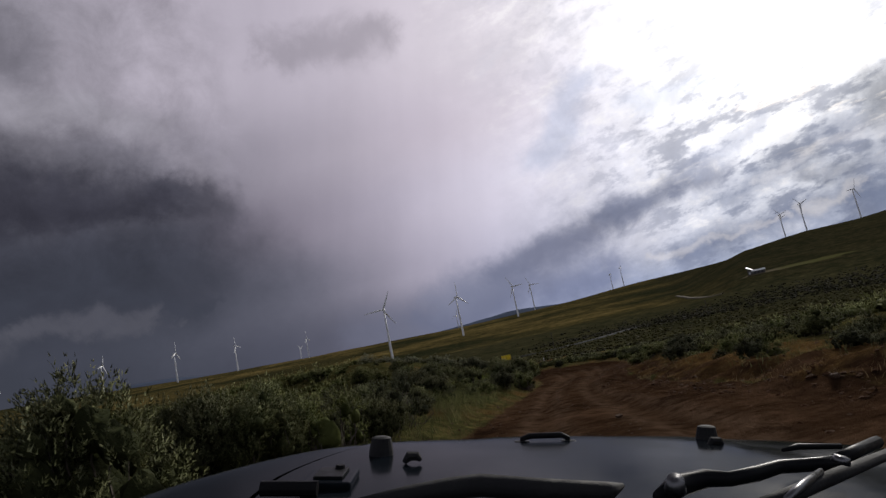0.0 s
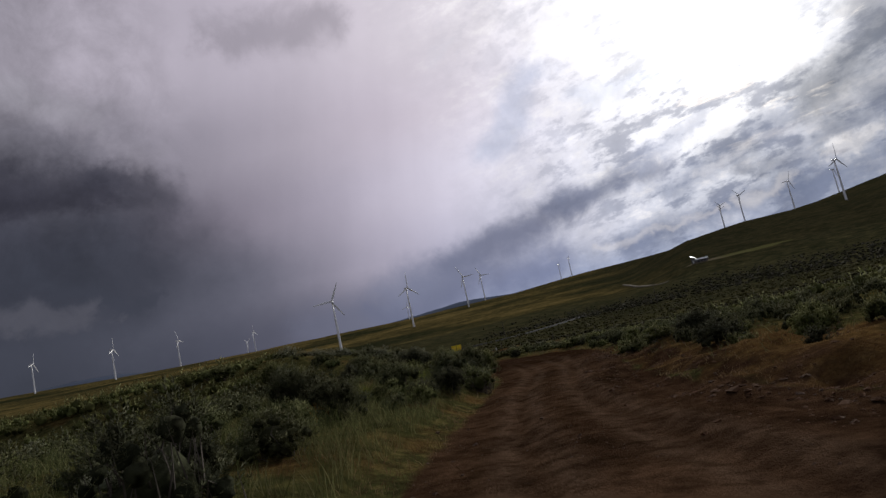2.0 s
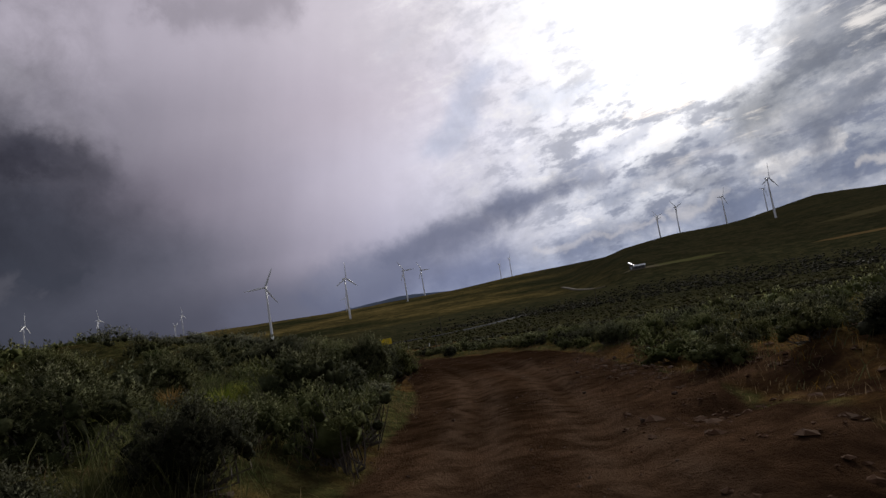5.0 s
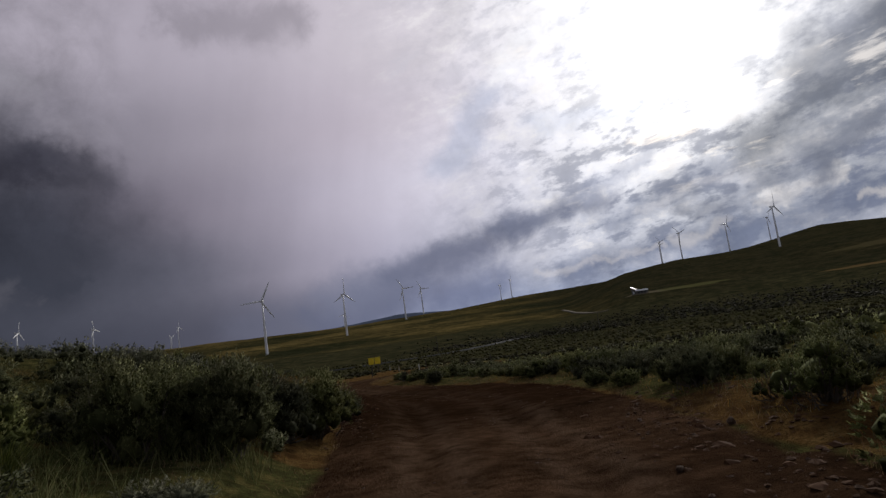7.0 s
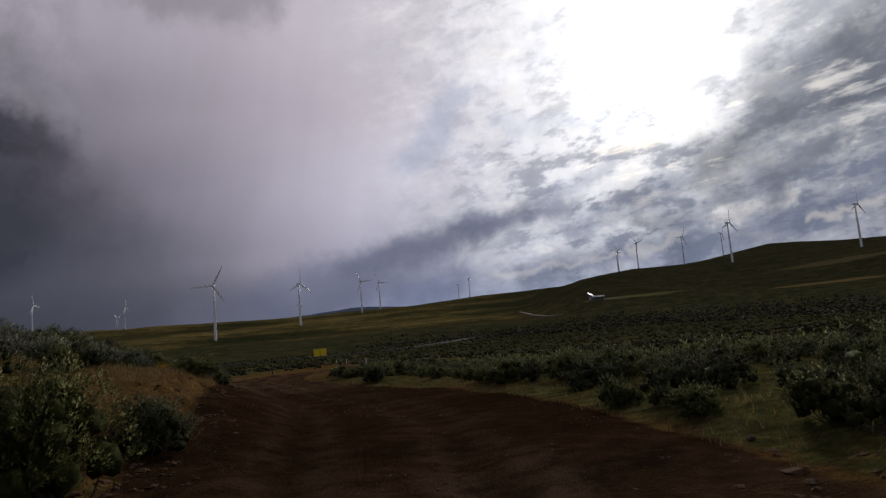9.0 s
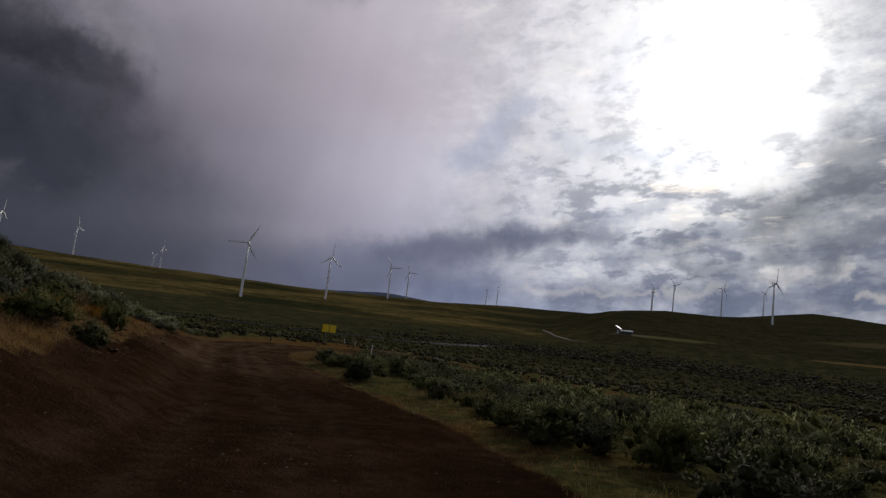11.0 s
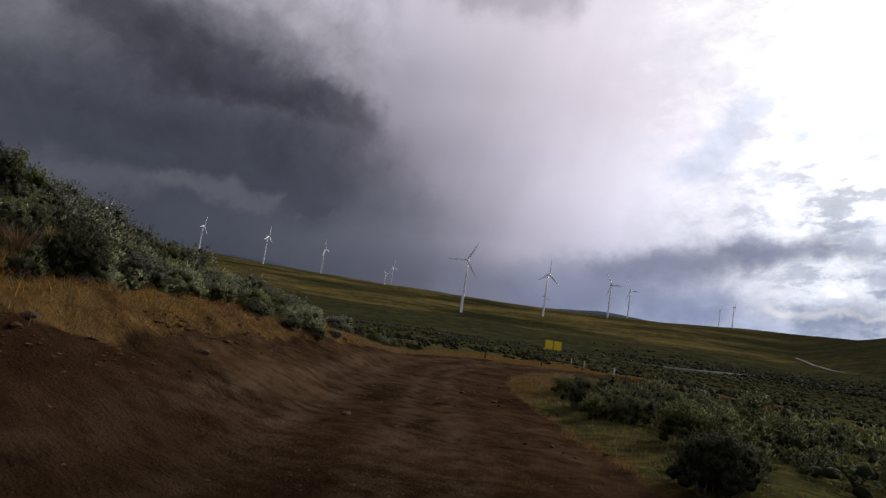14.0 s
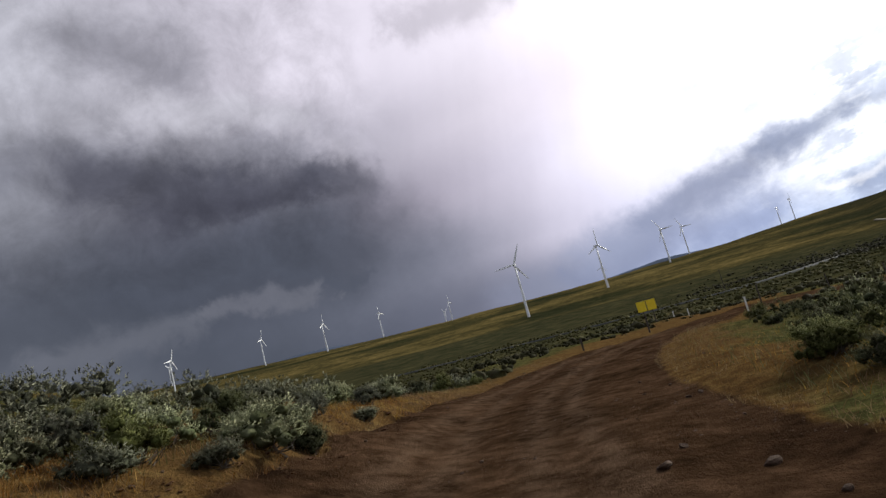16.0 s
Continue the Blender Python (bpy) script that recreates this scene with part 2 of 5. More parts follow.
# clear air above the deck
clear = N.node("ShaderNodeTexSky")
clear.sky_type = "NISHITA"
clear.sun_disc, clear.sun_elevation, clear.sun_rotation = False, radians(SUN_EL), radians(SUN_AZ)
air = N.vm("SCALE", clear.outputs[0])
N.put(air.node.inputs["Scale"], 0.10)
gaps = N.m("MULTIPLY", N.m("MULTIPLY", broken, N.step(elev, 9.0, 22.0)), N.m("MULTIPLY", N.step(fine, 0.56, 0.66), 0.45))
sky = N.mix(gaps, sky, air)
bg = N.node("ShaderNodeBackground")
N.put(bg.inputs[0], sky)
bg.inputs[1].default_value = 1.0
wo = N.node("ShaderNodeOutputWorld")
N.t.links.new(bg.outputs[0], wo.inputs[0])

sun = new("sun", bpy.data.lights.new("sun", "SUN"))
sun.data.energy, sun.data.angle, sun.data.color = 1.9, radians(8), (1.0, 0.95, 0.87)
sun.matrix_world = look(tuple(sun_dir * 200), (0, 0, 0))

# ---- materials ----


def material(name):
    mat = bpy.data.materials.new(name)
    mat.use_nodes = True
    k = Nodes(mat.node_tree)
    out = k.node("ShaderNodeOutputMaterial")
    b = k.node("ShaderNodeBsdfPrincipled")
    k.t.links.new(b.outputs[0], out.inputs[0])
    return mat, k, b


def bump(k, b, height, strength, distance=0.02):
    n = k.node("ShaderNodeBump")
    n.inputs["Strength"].default_value, n.inputs["Distance"].default_value = strength, distance
    k.put(n.inputs["Height"], height)
    k.t.links.new(n.outputs[0], b.inputs["Normal"])


def simple(name, col, rough=0.6, metal=0.0, var=0.25, scale=8.0, bumps=0.0, gloss=0.4):
    mat, k, b = material(name)
    obj = k.node("ShaderNodeTexCoord").outputs["Object"]
    n = k.noise(obj, scale, 6, 0.6)
    n2 = k.noise(obj, scale * 9, 3, 0.6)
    f = k.m("ADD", k.m("MULTIPLY", n, 0.7), k.m("MULTIPLY", n2, 0.3))
    dark = tuple(c * (1 - var) for c in col) + (1,)
    light = tuple(min(1, c * (1 + var)) for c in col) + (1,)
    k.put(b.inputs["Base Color"], k.ramp(f, [(0.3, dark), (0.7, light)]))
    k.put(b.inputs["Roughness"], k.step(n, 0.2, 0.8, max(0.03, rough - 0.12), min(1, rough + 0.12)))
    b.inputs["Metallic"].default_value, b.inputs["Specular IOR Level"].default_value = metal, gloss
    if bumps:
        bump(k, b, f, bumps)
    return mat


def ground_material():
    mat, k, b = material("earth_and_grass")
    p = k.node("ShaderNodeNewGeometry").outputs["Position"]
    at = k.node("ShaderNodeAttribute")
    at.attribute_name = "dirt"
    edge = k.noise(p, 0.9, 6, 0.65)
    dirt = k.step(k.m("ADD", at.outputs["Fac"], k.m("MULTIPLY", k.m("SUBTRACT", edge, 0.5), 0.7)), 0.38, 0.62)
    n1, n2, n3 = k.noise(p, 0.35, 5, 0.6), k.noise(p, 2.4, 6, 0.65), k.noise(p, 22.0, 5, 0.7)
    # red-brown road earth, with paler dry crumbs and damp patches
    earth = k.ramp(k.m("ADD", k.m("MULTIPLY", n1, 0.5), k.m("MULTIPLY", n2, 0.5)),
                   [(0.37, (0.021, 0.0118, 0.0070, 1)), (0.5, (0.050, 0.0280, 0.0155, 1)), (0.62, (0.097, 0.056, 0.032, 1))])
    earth = k.mix(k.step(n3, 0.58, 0.75, 0.0, 0.4), earth, (0.110, 0.073, 0.049, 1))
    earth = k.mix(k.step(n3, 0.42, 0.28, 0.0, 0.5), earth, (0.019, 0.0105, 0.0070, 1))
    # paler lines packed by wheels; dimmer light in the hollow painted as darker earth
    lines = k.node("ShaderNodeAttribute")
    lines.attribute_name = "wheels"
    earth = k.mix(k.m("MULTIPLY", lines.outputs["Fac"], k.step(n2, 0.36, 0.60, 0.15, 0.75)), earth, (0.115, 0.075, 0.048, 1))
    dim_shade = k.node("ShaderNodeAttribute")
    dim_shade.attribute_name = "dim_shade"
    dimming = k.step(k.m("ADD", dim_shade.outputs["Fac"], k.m("MULTIPLY", k.m("SUBTRACT", n1, 0.5), 0.8)), 0.2, 0.8, 0.0, 0.62)
    earth = k.mix(dimming, earth, (0.0175, 0.0082, 0.0042, 1))
    # verge: dry straw over soil near the road, green grass and sage flats beyond
    straw = k.ramp(n2, [(0.3, (0.064, 0.034, 0.014, 1)), (0.5, (0.125, 0.072, 0.026, 1)), (0.7, (0.20, 0.128, 0.046, 1))])
    green = k.ramp(n2, [(0.36, (0.034, 0.037, 0.014, 1)), (0.5, (0.070, 0.072, 0.025, 1)), (0.64, (0.145, 0.124, 0.043, 1))])
    ver = k.node("ShaderNodeAttribute")
    ver.attribute_name = "verge"
    near = k.mix(k.step(k.m("ADD", ver.outputs["Fac"], k.m("MULTIPLY", k.m("SUBTRACT", n1, 0.5), 1.4)), 0.35, 0.7), green, straw)
    near = k.mix(k.step(n3, 0.52, 0.36, 0.0, 0.65), near, (0.040, 0.025, 0.013, 1))
    near = k.mix(k.step(k.noise(p, 7.0, 4, 0.7), 0.48, 0.36, 0.0, 0.5), near, (0.045, 0.030, 0.014, 1))
    # far plain: bands of dull green and golden grass
    st = k.vm("MULTIPLY", p, (0.0042, 0.0068, 0.0))
    fl = k.noise(st, 1.0, 7, 0.6, 0.4)
    fine_far = k.noise(k.vm("MULTIPLY", p, (0.085, 0.110, 0.0)), 1.0, 7, 0.7)
    f = k.m("ADD", k.m("MULTIPLY", fl, 0.65), k.m("MULTIPLY", fine_far, 0.35))
    far = k.ramp(f, [(0.40, (0.032, 0.034, 0.016, 1)), (0.47, (0.070, 0.060, 0.024, 1)), (0.53, (0.135, 0.102, 0.037, 1)), (0.59, (0.21, 0.157, 0.056, 1))])
    sp = k.node("ShaderNodeSeparateXYZ")
    k.put(sp.inputs[0], p)
    dist = k.vm("LENGTH", p)
    # the flat valley floor is greener than the golden slope behind it
    valley = k.step(k.m("ADD", dist, k.m("MULTIPLY", fl, 260.0)), 780.0, 930.0)
    far = k.mix(k.step(k.m("SUBTRACT", sp.outputs[0], k.m("MULTIPLY", sp.outputs[1], 0.25)), 0.0, 240.0, 0.0, 0.9), far, k.ramp(fine_far, [(0.36, (0.027, 0.027, 0.015, 1)), (0.5, (0.043, 0.040, 0.021, 1)), (0.64, (0.064, 0.055, 0.029, 1))]))
    flat = k.ramp(fine_far, [(0.40, (0.030, 0.031, 0.016, 1)), (0.5, (0.054, 0.052, 0.025, 1)), (0.61, (0.094, 0.080, 0.036, 1))])
    far = k.mix(valley, flat, far)
    speck = k.noise(p, 0.22, 5, 0.7)
    far = k.mix(k.step(k.m("ADD", k.m("MULTIPLY", speck, 0.5), k.m("MULTIPLY", k.noise(p, 0.035, 5, 0.7), 0.5)), 0.42, 0.58, 0.6, 0.0), far, (0.014, 0.017, 0.008, 1))
    # bare earth and pale gravel on the far slope: middle, half sizes, turn, colour
    ragged = k.m("MULTIPLY", k.m("SUBTRACT", k.noise(p, 0.05, 6, 0.65), 0.5), 1.6)
    for cx, cy, rx, ry, turn, tint in ((360, 662, 34, 9, -0.45, (0.19, 0.16, 0.105, 1)), (512, 520, 60, 13, -0.5, (0.17, 0.115, 0.048, 1)), (690, 655, 90, 22, -0.6, (0.10, 0.085, 0.040, 1)), (395, 650, 40, 14, -0.4, (0.12, 0.12, 0.045, 1))):
        ox, oy = k.m("SUBTRACT", sp.outputs[0], cx), k.m("SUBTRACT", sp.outputs[1], cy)
        c_, s_ = math.cos(turn), math.sin(turn)
        u = k.m("DIVIDE", k.m("ADD", k.m("MULTIPLY", ox, c_), k.m("MULTIPLY", oy, s_)), rx)
        v = k.m("DIVIDE", k.m("SUBTRACT", k.m("MULTIPLY", oy, c_), k.m("MULTIPLY", ox, s_)), ry)
        rr = k.m("ADD", k.m("SQRT", k.m("ADD", k.m("MULTIPLY", u, u), k.m("MULTIPLY", v, v))), ragged)
        far = k.mix(k.step(rr, 1.15, 0.7, 0.0, 0.85), far, tint)
    col = k.mix(k.step(dist, 150.0, 300.0), near, far)
    col = k.mix(dirt, col, earth)
    k.put(b.inputs["Base Color"], col)
    b.inputs["Roughness"].default_value = 1.0
    b.inputs["Specular IOR Level"].default_value = 0.0
    bump(k, b, k.m("ADD", k.m("MULTIPLY", n2, 0.35), k.m("ADD", k.m("MULTIPLY", n3, 0.40), k.m("MULTIPLY", k.noise(p, 8.0, 5, 0.7), 0.5))), 0.85, 0.12)
    return mat


def leaf_material(name, dark, midc, light, trans=0.25, tips=False):
    mat, k, b = material(name)
    isl = k.node("ShaderNodeNewGeometry").outputs["Random Per Island"]
    rnd = k.node("ShaderNodeObjectInfo").outputs["Random"]
    # pale tips and painted shade together pick the leaf colour
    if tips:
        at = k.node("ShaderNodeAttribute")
        at.attribute_name = "tip_shade"
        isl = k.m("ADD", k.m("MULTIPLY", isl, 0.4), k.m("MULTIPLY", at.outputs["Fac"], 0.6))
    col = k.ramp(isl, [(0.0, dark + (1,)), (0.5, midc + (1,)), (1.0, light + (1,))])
    p = k.node("ShaderNodeNewGeometry").outputs["Position"]
    n = k.noise(p, 0.6, 3, 0.6)
    hs = k.node("ShaderNodeHueSaturation")
    k.put(hs.inputs["Hue"], k.step(n, 0.3, 0.7, 0.485, 0.515))
    k.put(hs.inputs["Saturation"], k.step(rnd, 0.0, 1.0, 0.75, 1.2))
    k.put(hs.inputs["Value"], k.m("MULTIPLY", k.step(rnd, 0.0, 1.0, 0.62, 1.32), k.step(n, 0.3, 0.7, 0.8, 1.2)))
    k.put(hs.inputs["Color"], col)
    k.put(b.inputs["Base Color"], hs.outputs[0])
    b.inputs["Roughness"].default_value = 0.85
    b.inputs["Specular IOR Level"].default_value = 0.03
    if tips:
        bump(k, b, k.noise(p, 26.0, 4, 0.7), 0.5, 0.05)
    tr = k.node("ShaderNodeBsdfTranslucent")
    k.put(tr.inputs[0], hs.outputs[0])
    ms = k.node("ShaderNodeMixShader")
    ms.inputs[0].default_value = trans
    k.t.links.new(b.outputs[0], ms.inputs[1])
    k.t.links.new(tr.outputs[0], ms.inputs[2])
    out = [n for n in k.t.nodes if n.bl_idname == "ShaderNodeOutputMaterial"][0]
    k.t.links.new(ms.outputs[0], out.inputs[0])
    return mat


M_GROUND = ground_material()
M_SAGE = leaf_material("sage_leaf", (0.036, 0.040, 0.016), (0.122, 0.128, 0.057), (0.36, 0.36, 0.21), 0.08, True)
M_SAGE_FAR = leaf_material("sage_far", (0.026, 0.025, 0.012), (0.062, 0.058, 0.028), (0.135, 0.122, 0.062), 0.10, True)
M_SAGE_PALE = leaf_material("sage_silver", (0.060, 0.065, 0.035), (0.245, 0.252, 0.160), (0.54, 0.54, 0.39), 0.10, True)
M_WOOD = simple("sage_wood", (0.085, 0.070, 0.056), 0.9, var=0.4, scale=14, bumps=0.6)
M_STRAW = leaf_material("dry_grass", (0.11, 0.056, 0.020), (0.24, 0.138, 0.048), (0.42, 0.285, 0.125), 0.35)
M_GRASS = leaf_material("green_grass", (0.055, 0.068, 0.018), (0.135, 0.155, 0.042), (0.33, 0.31, 0.115), 0.3)
M_WHITE = simple("tower_white", (0.84, 0.85, 0.86), 0.45, var=0.06, scale=0.4)
M_ROCK = simple("basalt", (0.095, 0.062, 0.043), 0.95, var=0.45, scale=5, bumps=0.8, gloss=0.1)
M_CLOD = simple("earth_clod", (0.090, 0.048, 0.026), 1.0, var=0.5, scale=3, bumps=0.6, gloss=0.05)
M_YELLOW = simple("sign_yellow", (0.80, 0.58, 0.02), 0.5, var=0.08, scale=3)
M_POST = simple("weathered_post", (0.055, 0.045, 0.038), 0.85, var=0.4, scale=12, bumps=0.5)
M_STEEL = simple("grey_steel", (0.30, 0.31, 0.32), 0.45, 0.7, var=0.15)
M_MARK = simple("marker_white", (0.70, 0.70, 0.68), 0.55, var=0.12, scale=6)
M_ASPHALT = simple("old_asphalt", (0.048, 0.050, 0.049), 0.95, var=0.2, scale=0.6, gloss=0.05)
M_TRACK = simple("pale_track", (0.10, 0.085, 0.056), 0.95, var=0.25, scale=0.1, gloss=0.05)
M_ROOF = simple("roof_metal", (0.62, 0.64, 0.66), 0.4, 0.2, var=0.08)
M_WALL = simple("shed_wall", (0.13, 0.12, 0.11), 0.8, var=0.15)
M_DARK = simple("dark_opening", (0.03, 0.03, 0.032), 0.5, var=0.2)
# blue of distance haze painted on; the air itself is clear
M_HILL = simple("haze_blue_hills", (0.085, 0.105, 0.150), 1.0, var=0.15, scale=0.004, gloss=0.0)
M_RUBBER = simple("black_rubber", (0.014, 0.014, 0.015), 0.8, var=0.25, scale=20, bumps=0.2)
M_BLACKMETAL = simple("black_metal", (0.012, 0.012, 0.013), 0.45, 0.0, var=0.25, scale=20, gloss=0.05)

# ---- mesh helpers ----
rng = np.random.default_rng(7)


def mesh_np(name, verts, faces, mat, smooth=False, normals=None, tip_shade=None):
    """A mesh from an array of corners and an array of faces (all of one size)."""
    me = bpy.data.meshes.new(name)
    verts, faces = np.asarray(verts, np.float32), np.asarray(faces, np.int32)
    k = faces.shape[1]
    me.vertices.add(len(verts))
    me.vertices.foreach_set("co", verts.ravel())
    me.loops.add(faces.size)
    me.loops.foreach_set("vertex_index", faces.ravel())
    me.polygons.add(len(faces))
    me.polygons.foreach_set("loop_start", np.arange(len(faces), dtype=np.int32) * k)
    me.polygons.foreach_set("use_smooth", np.full(len(faces), smooth))
    me.update(calc_edges=True)
    if normals is not None:
        me.attributes.new("custom_normal", "FLOAT_VECTOR", "POINT").data.foreach_set("vector", np.asarray(normals, np.float32).ravel())
    if tip_shade is not None:
        me.attributes.new("tip_shade", "FLOAT", "POINT").data.foreach_set("value", np.asarray(tip_shade, np.float32))
    me.materials.append(mat)
    return me


def part(name, bm, mat, parent=None, label="", smooth=False):
    """Links a bmesh as one mesh object under a thing or a part."""
    me = bpy.data.meshes.new(name)
    bmesh.ops.recalc_face_normals(bm, faces=bm.faces)
    for f in bm.faces:
        f.smooth = smooth
    bm.to_mesh(me)
    bm.free()
    me.materials.append(mat)
    ob = new(name, me)
    ob.parent = parent
    return tagged(ob, label)


def box(sx, sy, sz, at=(0, 0, 0), bevel=0.0):
    bm = bmesh.new()
    bmesh.ops.create_cube(bm, size=1, matrix=Matrix.Translation(at) @ Matrix.Diagonal((sx, sy, sz, 1)))
    if bevel:
        bmesh.ops.bevel(bm, geom=bm.edges[:], offset=bevel, segments=2, affect="EDGES", profile=0.6)
    return bm


def tube(points, radii, sides=8, cap=True):
    """A round bar through points."""
    bm = bmesh.new()
    rings = []
    pts = [Vector(p) for p in points]
    for i, p in enumerate(pts):
        d = (pts[min(i + 1, len(pts) - 1)] - pts[max(i - 1, 0)]).normalized()
        q = d.to_track_quat("Z", "Y")
        rings.append([bm.verts.new(p + q @ Vector((math.cos(a) * radii[i], math.sin(a) * radii[i], 0))) for a in (2 * math.pi * j / sides for j in range(sides))])
    for a, c in zip(rings, rings[1:]):
        for j in range(sides):
            bm.faces.new((a[j], a[(j + 1) % sides], c[(j + 1) % sides], c[j]))
    if cap:
        bm.faces.new(rings[0]), bm.faces.new(rings[-1])
    return bm


def empty(name, m, label, category, group=""):
    ob = new(name)
    ob.matrix_basis = m
    return tagged(ob, label, category, group)


def lattice(x, y, seed):
    """Smooth value noise, 0 to 1, of arrays x and y."""
    xi, yi = np.floor(x).astype(np.int64), np.floor(y).astype(np.int64)
    u, v = x - xi, y - yi
    u, v = u * u * (3 - 2 * u), v * v * (3 - 2 * v)

    def h(a, b):
        n = (a * 374761393 + b * 668265263 + seed * 982451653) & 0x7FFFFFFF
        n = ((n ^ (n >> 13)) * 1274126177) & 0x7FFFFFFF
        return ((n ^ (n >> 16)) & 0xFFFF) / 65535.0
    return (h(xi, yi) * (1 - u) + h(xi + 1, yi) * u) * (1 - v) + (h(xi, yi + 1) * (1 - u) + h(xi + 1, yi + 1) * u) * v


def sm(v, lo, hi):
    t = np.clip((v - lo) / (hi - lo), 0, 1)
    return t * t * (3 - 2 * t)


# ---- the lie of the land ----
# road edges and level by distance along y
EDGE_Y = (-40, 0, 8, 14, 19, 24, 29, 33, 38, 44, 50, 56, 62, 67, 72, 80, 88, 97, 108, 122, 135, 152)
EDGE_L = (-8, -2.0, -1.4, -0.5, 0.4, 1.5, 2.7, 3.6, 4.7, 5.3, 5.6, 5.5, 5.1, 4.4, 3.6, 2.5, 1.5, 0.6, 1.2, 4.0, 8.0, 17)
EDGE_R = (2, 6.0, 6.5, 6.6, 6.7, 6.9, 7.6, 9.0, 10.6, 11.7, 12.8, 13.2, 12.5, 11.8, 10.9, 9.4, 8.3, 8.6, 9.9, 13.0, 17.0, 25)
LEVEL_Y = (-200, -60, 0, 6, 12, 18, 24, 30, 36, 42, 48, 54, 60, 66, 72, 80, 90, 100, 110, 121, 138, 154, 200, 260)
LEVEL_Z = (5, 1.9, 0.05, -0.15, -0.53, -0.91, -1.2, -1.4, -1.85, -2.14, -2.21, -2.56, -2.84, -3.19, -3.45, -3.72, -4.15, -4.6, -5.05, -5.5, -6.2, -6.7, -9, -11)
# height of the skyline, in degrees, by compass direction
RIDGE_AZ = (-180, -60, -40, -28, -20, -10, 0, 6, 11, 16, 22, 24.9, 26.5, 30.5, 35.5, 38, 42, 47, 60, 120, 180)
RIDGE_EL = (0.6, 1.8, 2.3, 2.0, 1.7, 1.6, 1.5, 1.62, 1.7, 2.05, 2.2, 2.25, 2.75, 3.2, 3.15, 3.55, 4.15, 3.65, 3.0, 1.6, 0.6)


def soft_interp(y, ys, zs, w):
    return sum(np.interp(y + o * w, ys, zs) for o in (-1, -0.5, 0, 0.5, 1)) / 5


def sides(y):
    return soft_interp(y, EDGE_Y, EDGE_L, 3.0), soft_interp(y, EDGE_Y, EDGE_R, 3.0)


def land(x, y):
    x, y = np.asarray(x, float), np.asarray(y, float)
    dist, az = np.hypot(x, y), np.degrees(np.arctan2(x, y))
    # far: a valley floor, then a slope up to the long ridge, a mesa to the east of it
    east = sm(az, 20, 27) * sm(-az, -150, -110)
    onset = 780 - 150 * east
    rise = np.maximum(dist - onset, 0)
    z = -11 + 7 * sm(dist, onset - 330, onset + 20) + (0.066 + 0.052 * east) * rise
    z = z + 1.6 * (lattice(x / 90, y / 90, 3) - 0.5)
    z = z + 10 * (0.35 + 0.65 * east) * sm(dist, 640, 900) * (lattice(x / 190, y / 190, 8) * 0.7 + lattice(x / 70, y / 70, 9) * 0.3 - 0.5)
    crest = dist * np.tan(np.radians(np.interp(az, RIDGE_AZ, RIDGE_EL) + 0.10 * (lattice(az / 2.2, dist / 500, 6) - 0.5)))
    z = np.where(dist > 900, np.minimum(z, crest), z)
    z = z - sm(dist, 2350, 3400) * 150
    # near: the hillside with the track in it
    lvl = soft_interp(y, LEVEL_Y, LEVEL_Z, 4.0)
    xl, xr = sides(y)
    dl, dr = xl - x, x - xr
    near = lvl + 0
    cut = sm(y, 45, 57) * sm(-y, -104, -84)
    bank_l = 0.45 + 0.05 * cut - 0.25 * sm(y, 94, 112)
    near += 0.85 * cut * (1 - 0.22 * sm(y, 73, 81)) * sm(-x, -xl - 2.8, -xl + 0.1)
    rise_l = 0.15 + 0.07 * cut - 0.12 * sm(y, 84, 112)
    near += np.where(dl > -0.3, bank_l * sm(dl, -0.3, 1.3 - 0.7 * cut) + rise_l * np.minimum(np.maximum(dl - 0.6, 0), 5 + 8 * cut) - 0.03 * np.maximum(dl - 22, 0), 0)
    near += 0.12 * sm(y, 68, 78) * sm(-y, -100, -84) * np.clip(dl - 2.4, 0, 7)
    bank_r = 0.16 + 0.14 * sm(-y, -40, -28)
    fall = -0.05 * sm(y, 48, 76)
    near += np.where(dr > 0, bank_r * sm(dr, -0.2, 1.6) + np.maximum(fall * np.maximum(dr - 1, 0), -1.6), 0)
    inside = sm(dl, 0.3, -0.8) * sm(dr, 0.3, -0.8)
    rough = 0.5 * lattice(x / 3.1, y / 3.1, 11) + 0.3 * lattice(x / 1.2, y / 1.2, 12)
    near += (1 - inside) * 0.42 * (rough - 0.4)
    broken_edge = sm(dr, -1.8, -0.4) * sm(-dr, -5, -2.5) * sm(-y, -46, -36)
    near += broken_edge * (0.36 * (lattice(x / 1.5, y / 1.1, 26) - 0.5) + 0.20 * (lattice(x / 0.6, y / 0.5, 27) - 0.5))
    # wheel ruts and humps of the track
    lat = (x - xl) / np.maximum(xr - xl, 1)
    ruts = np.exp(-((lat - 0.28) / 0.06) ** 2) + np.exp(-((lat - 0.60) / 0.06) ** 2)
    near += inside * (-0.10 * ruts * (1 - 0.6 * cut) + (0.16 - 0.08 * cut) * (lattice(x / 1.7, y / 2.6, 21) - 0.5) + 0.07 * (lattice(x / 0.55, y / 0.7, 22) - 0.5))
    face = cut * sm(dl, -3.0, -1.6) * sm(-dl, -1.6, -0.2)
    near += face * 0.12 * (lattice(x / 0.8, y / 0.8, 23) - 0.5)
    lip = cut * sm(dl, -0.9, -0.1) * sm(-dl, -0.9, -0.3)
    near += lip * (0.34 * (lattice(x / 0.7, y / 0.7, 24) - 0.5) + 0.2 * (lattice(x / 0.34, y / 0.34, 25) - 0.5))
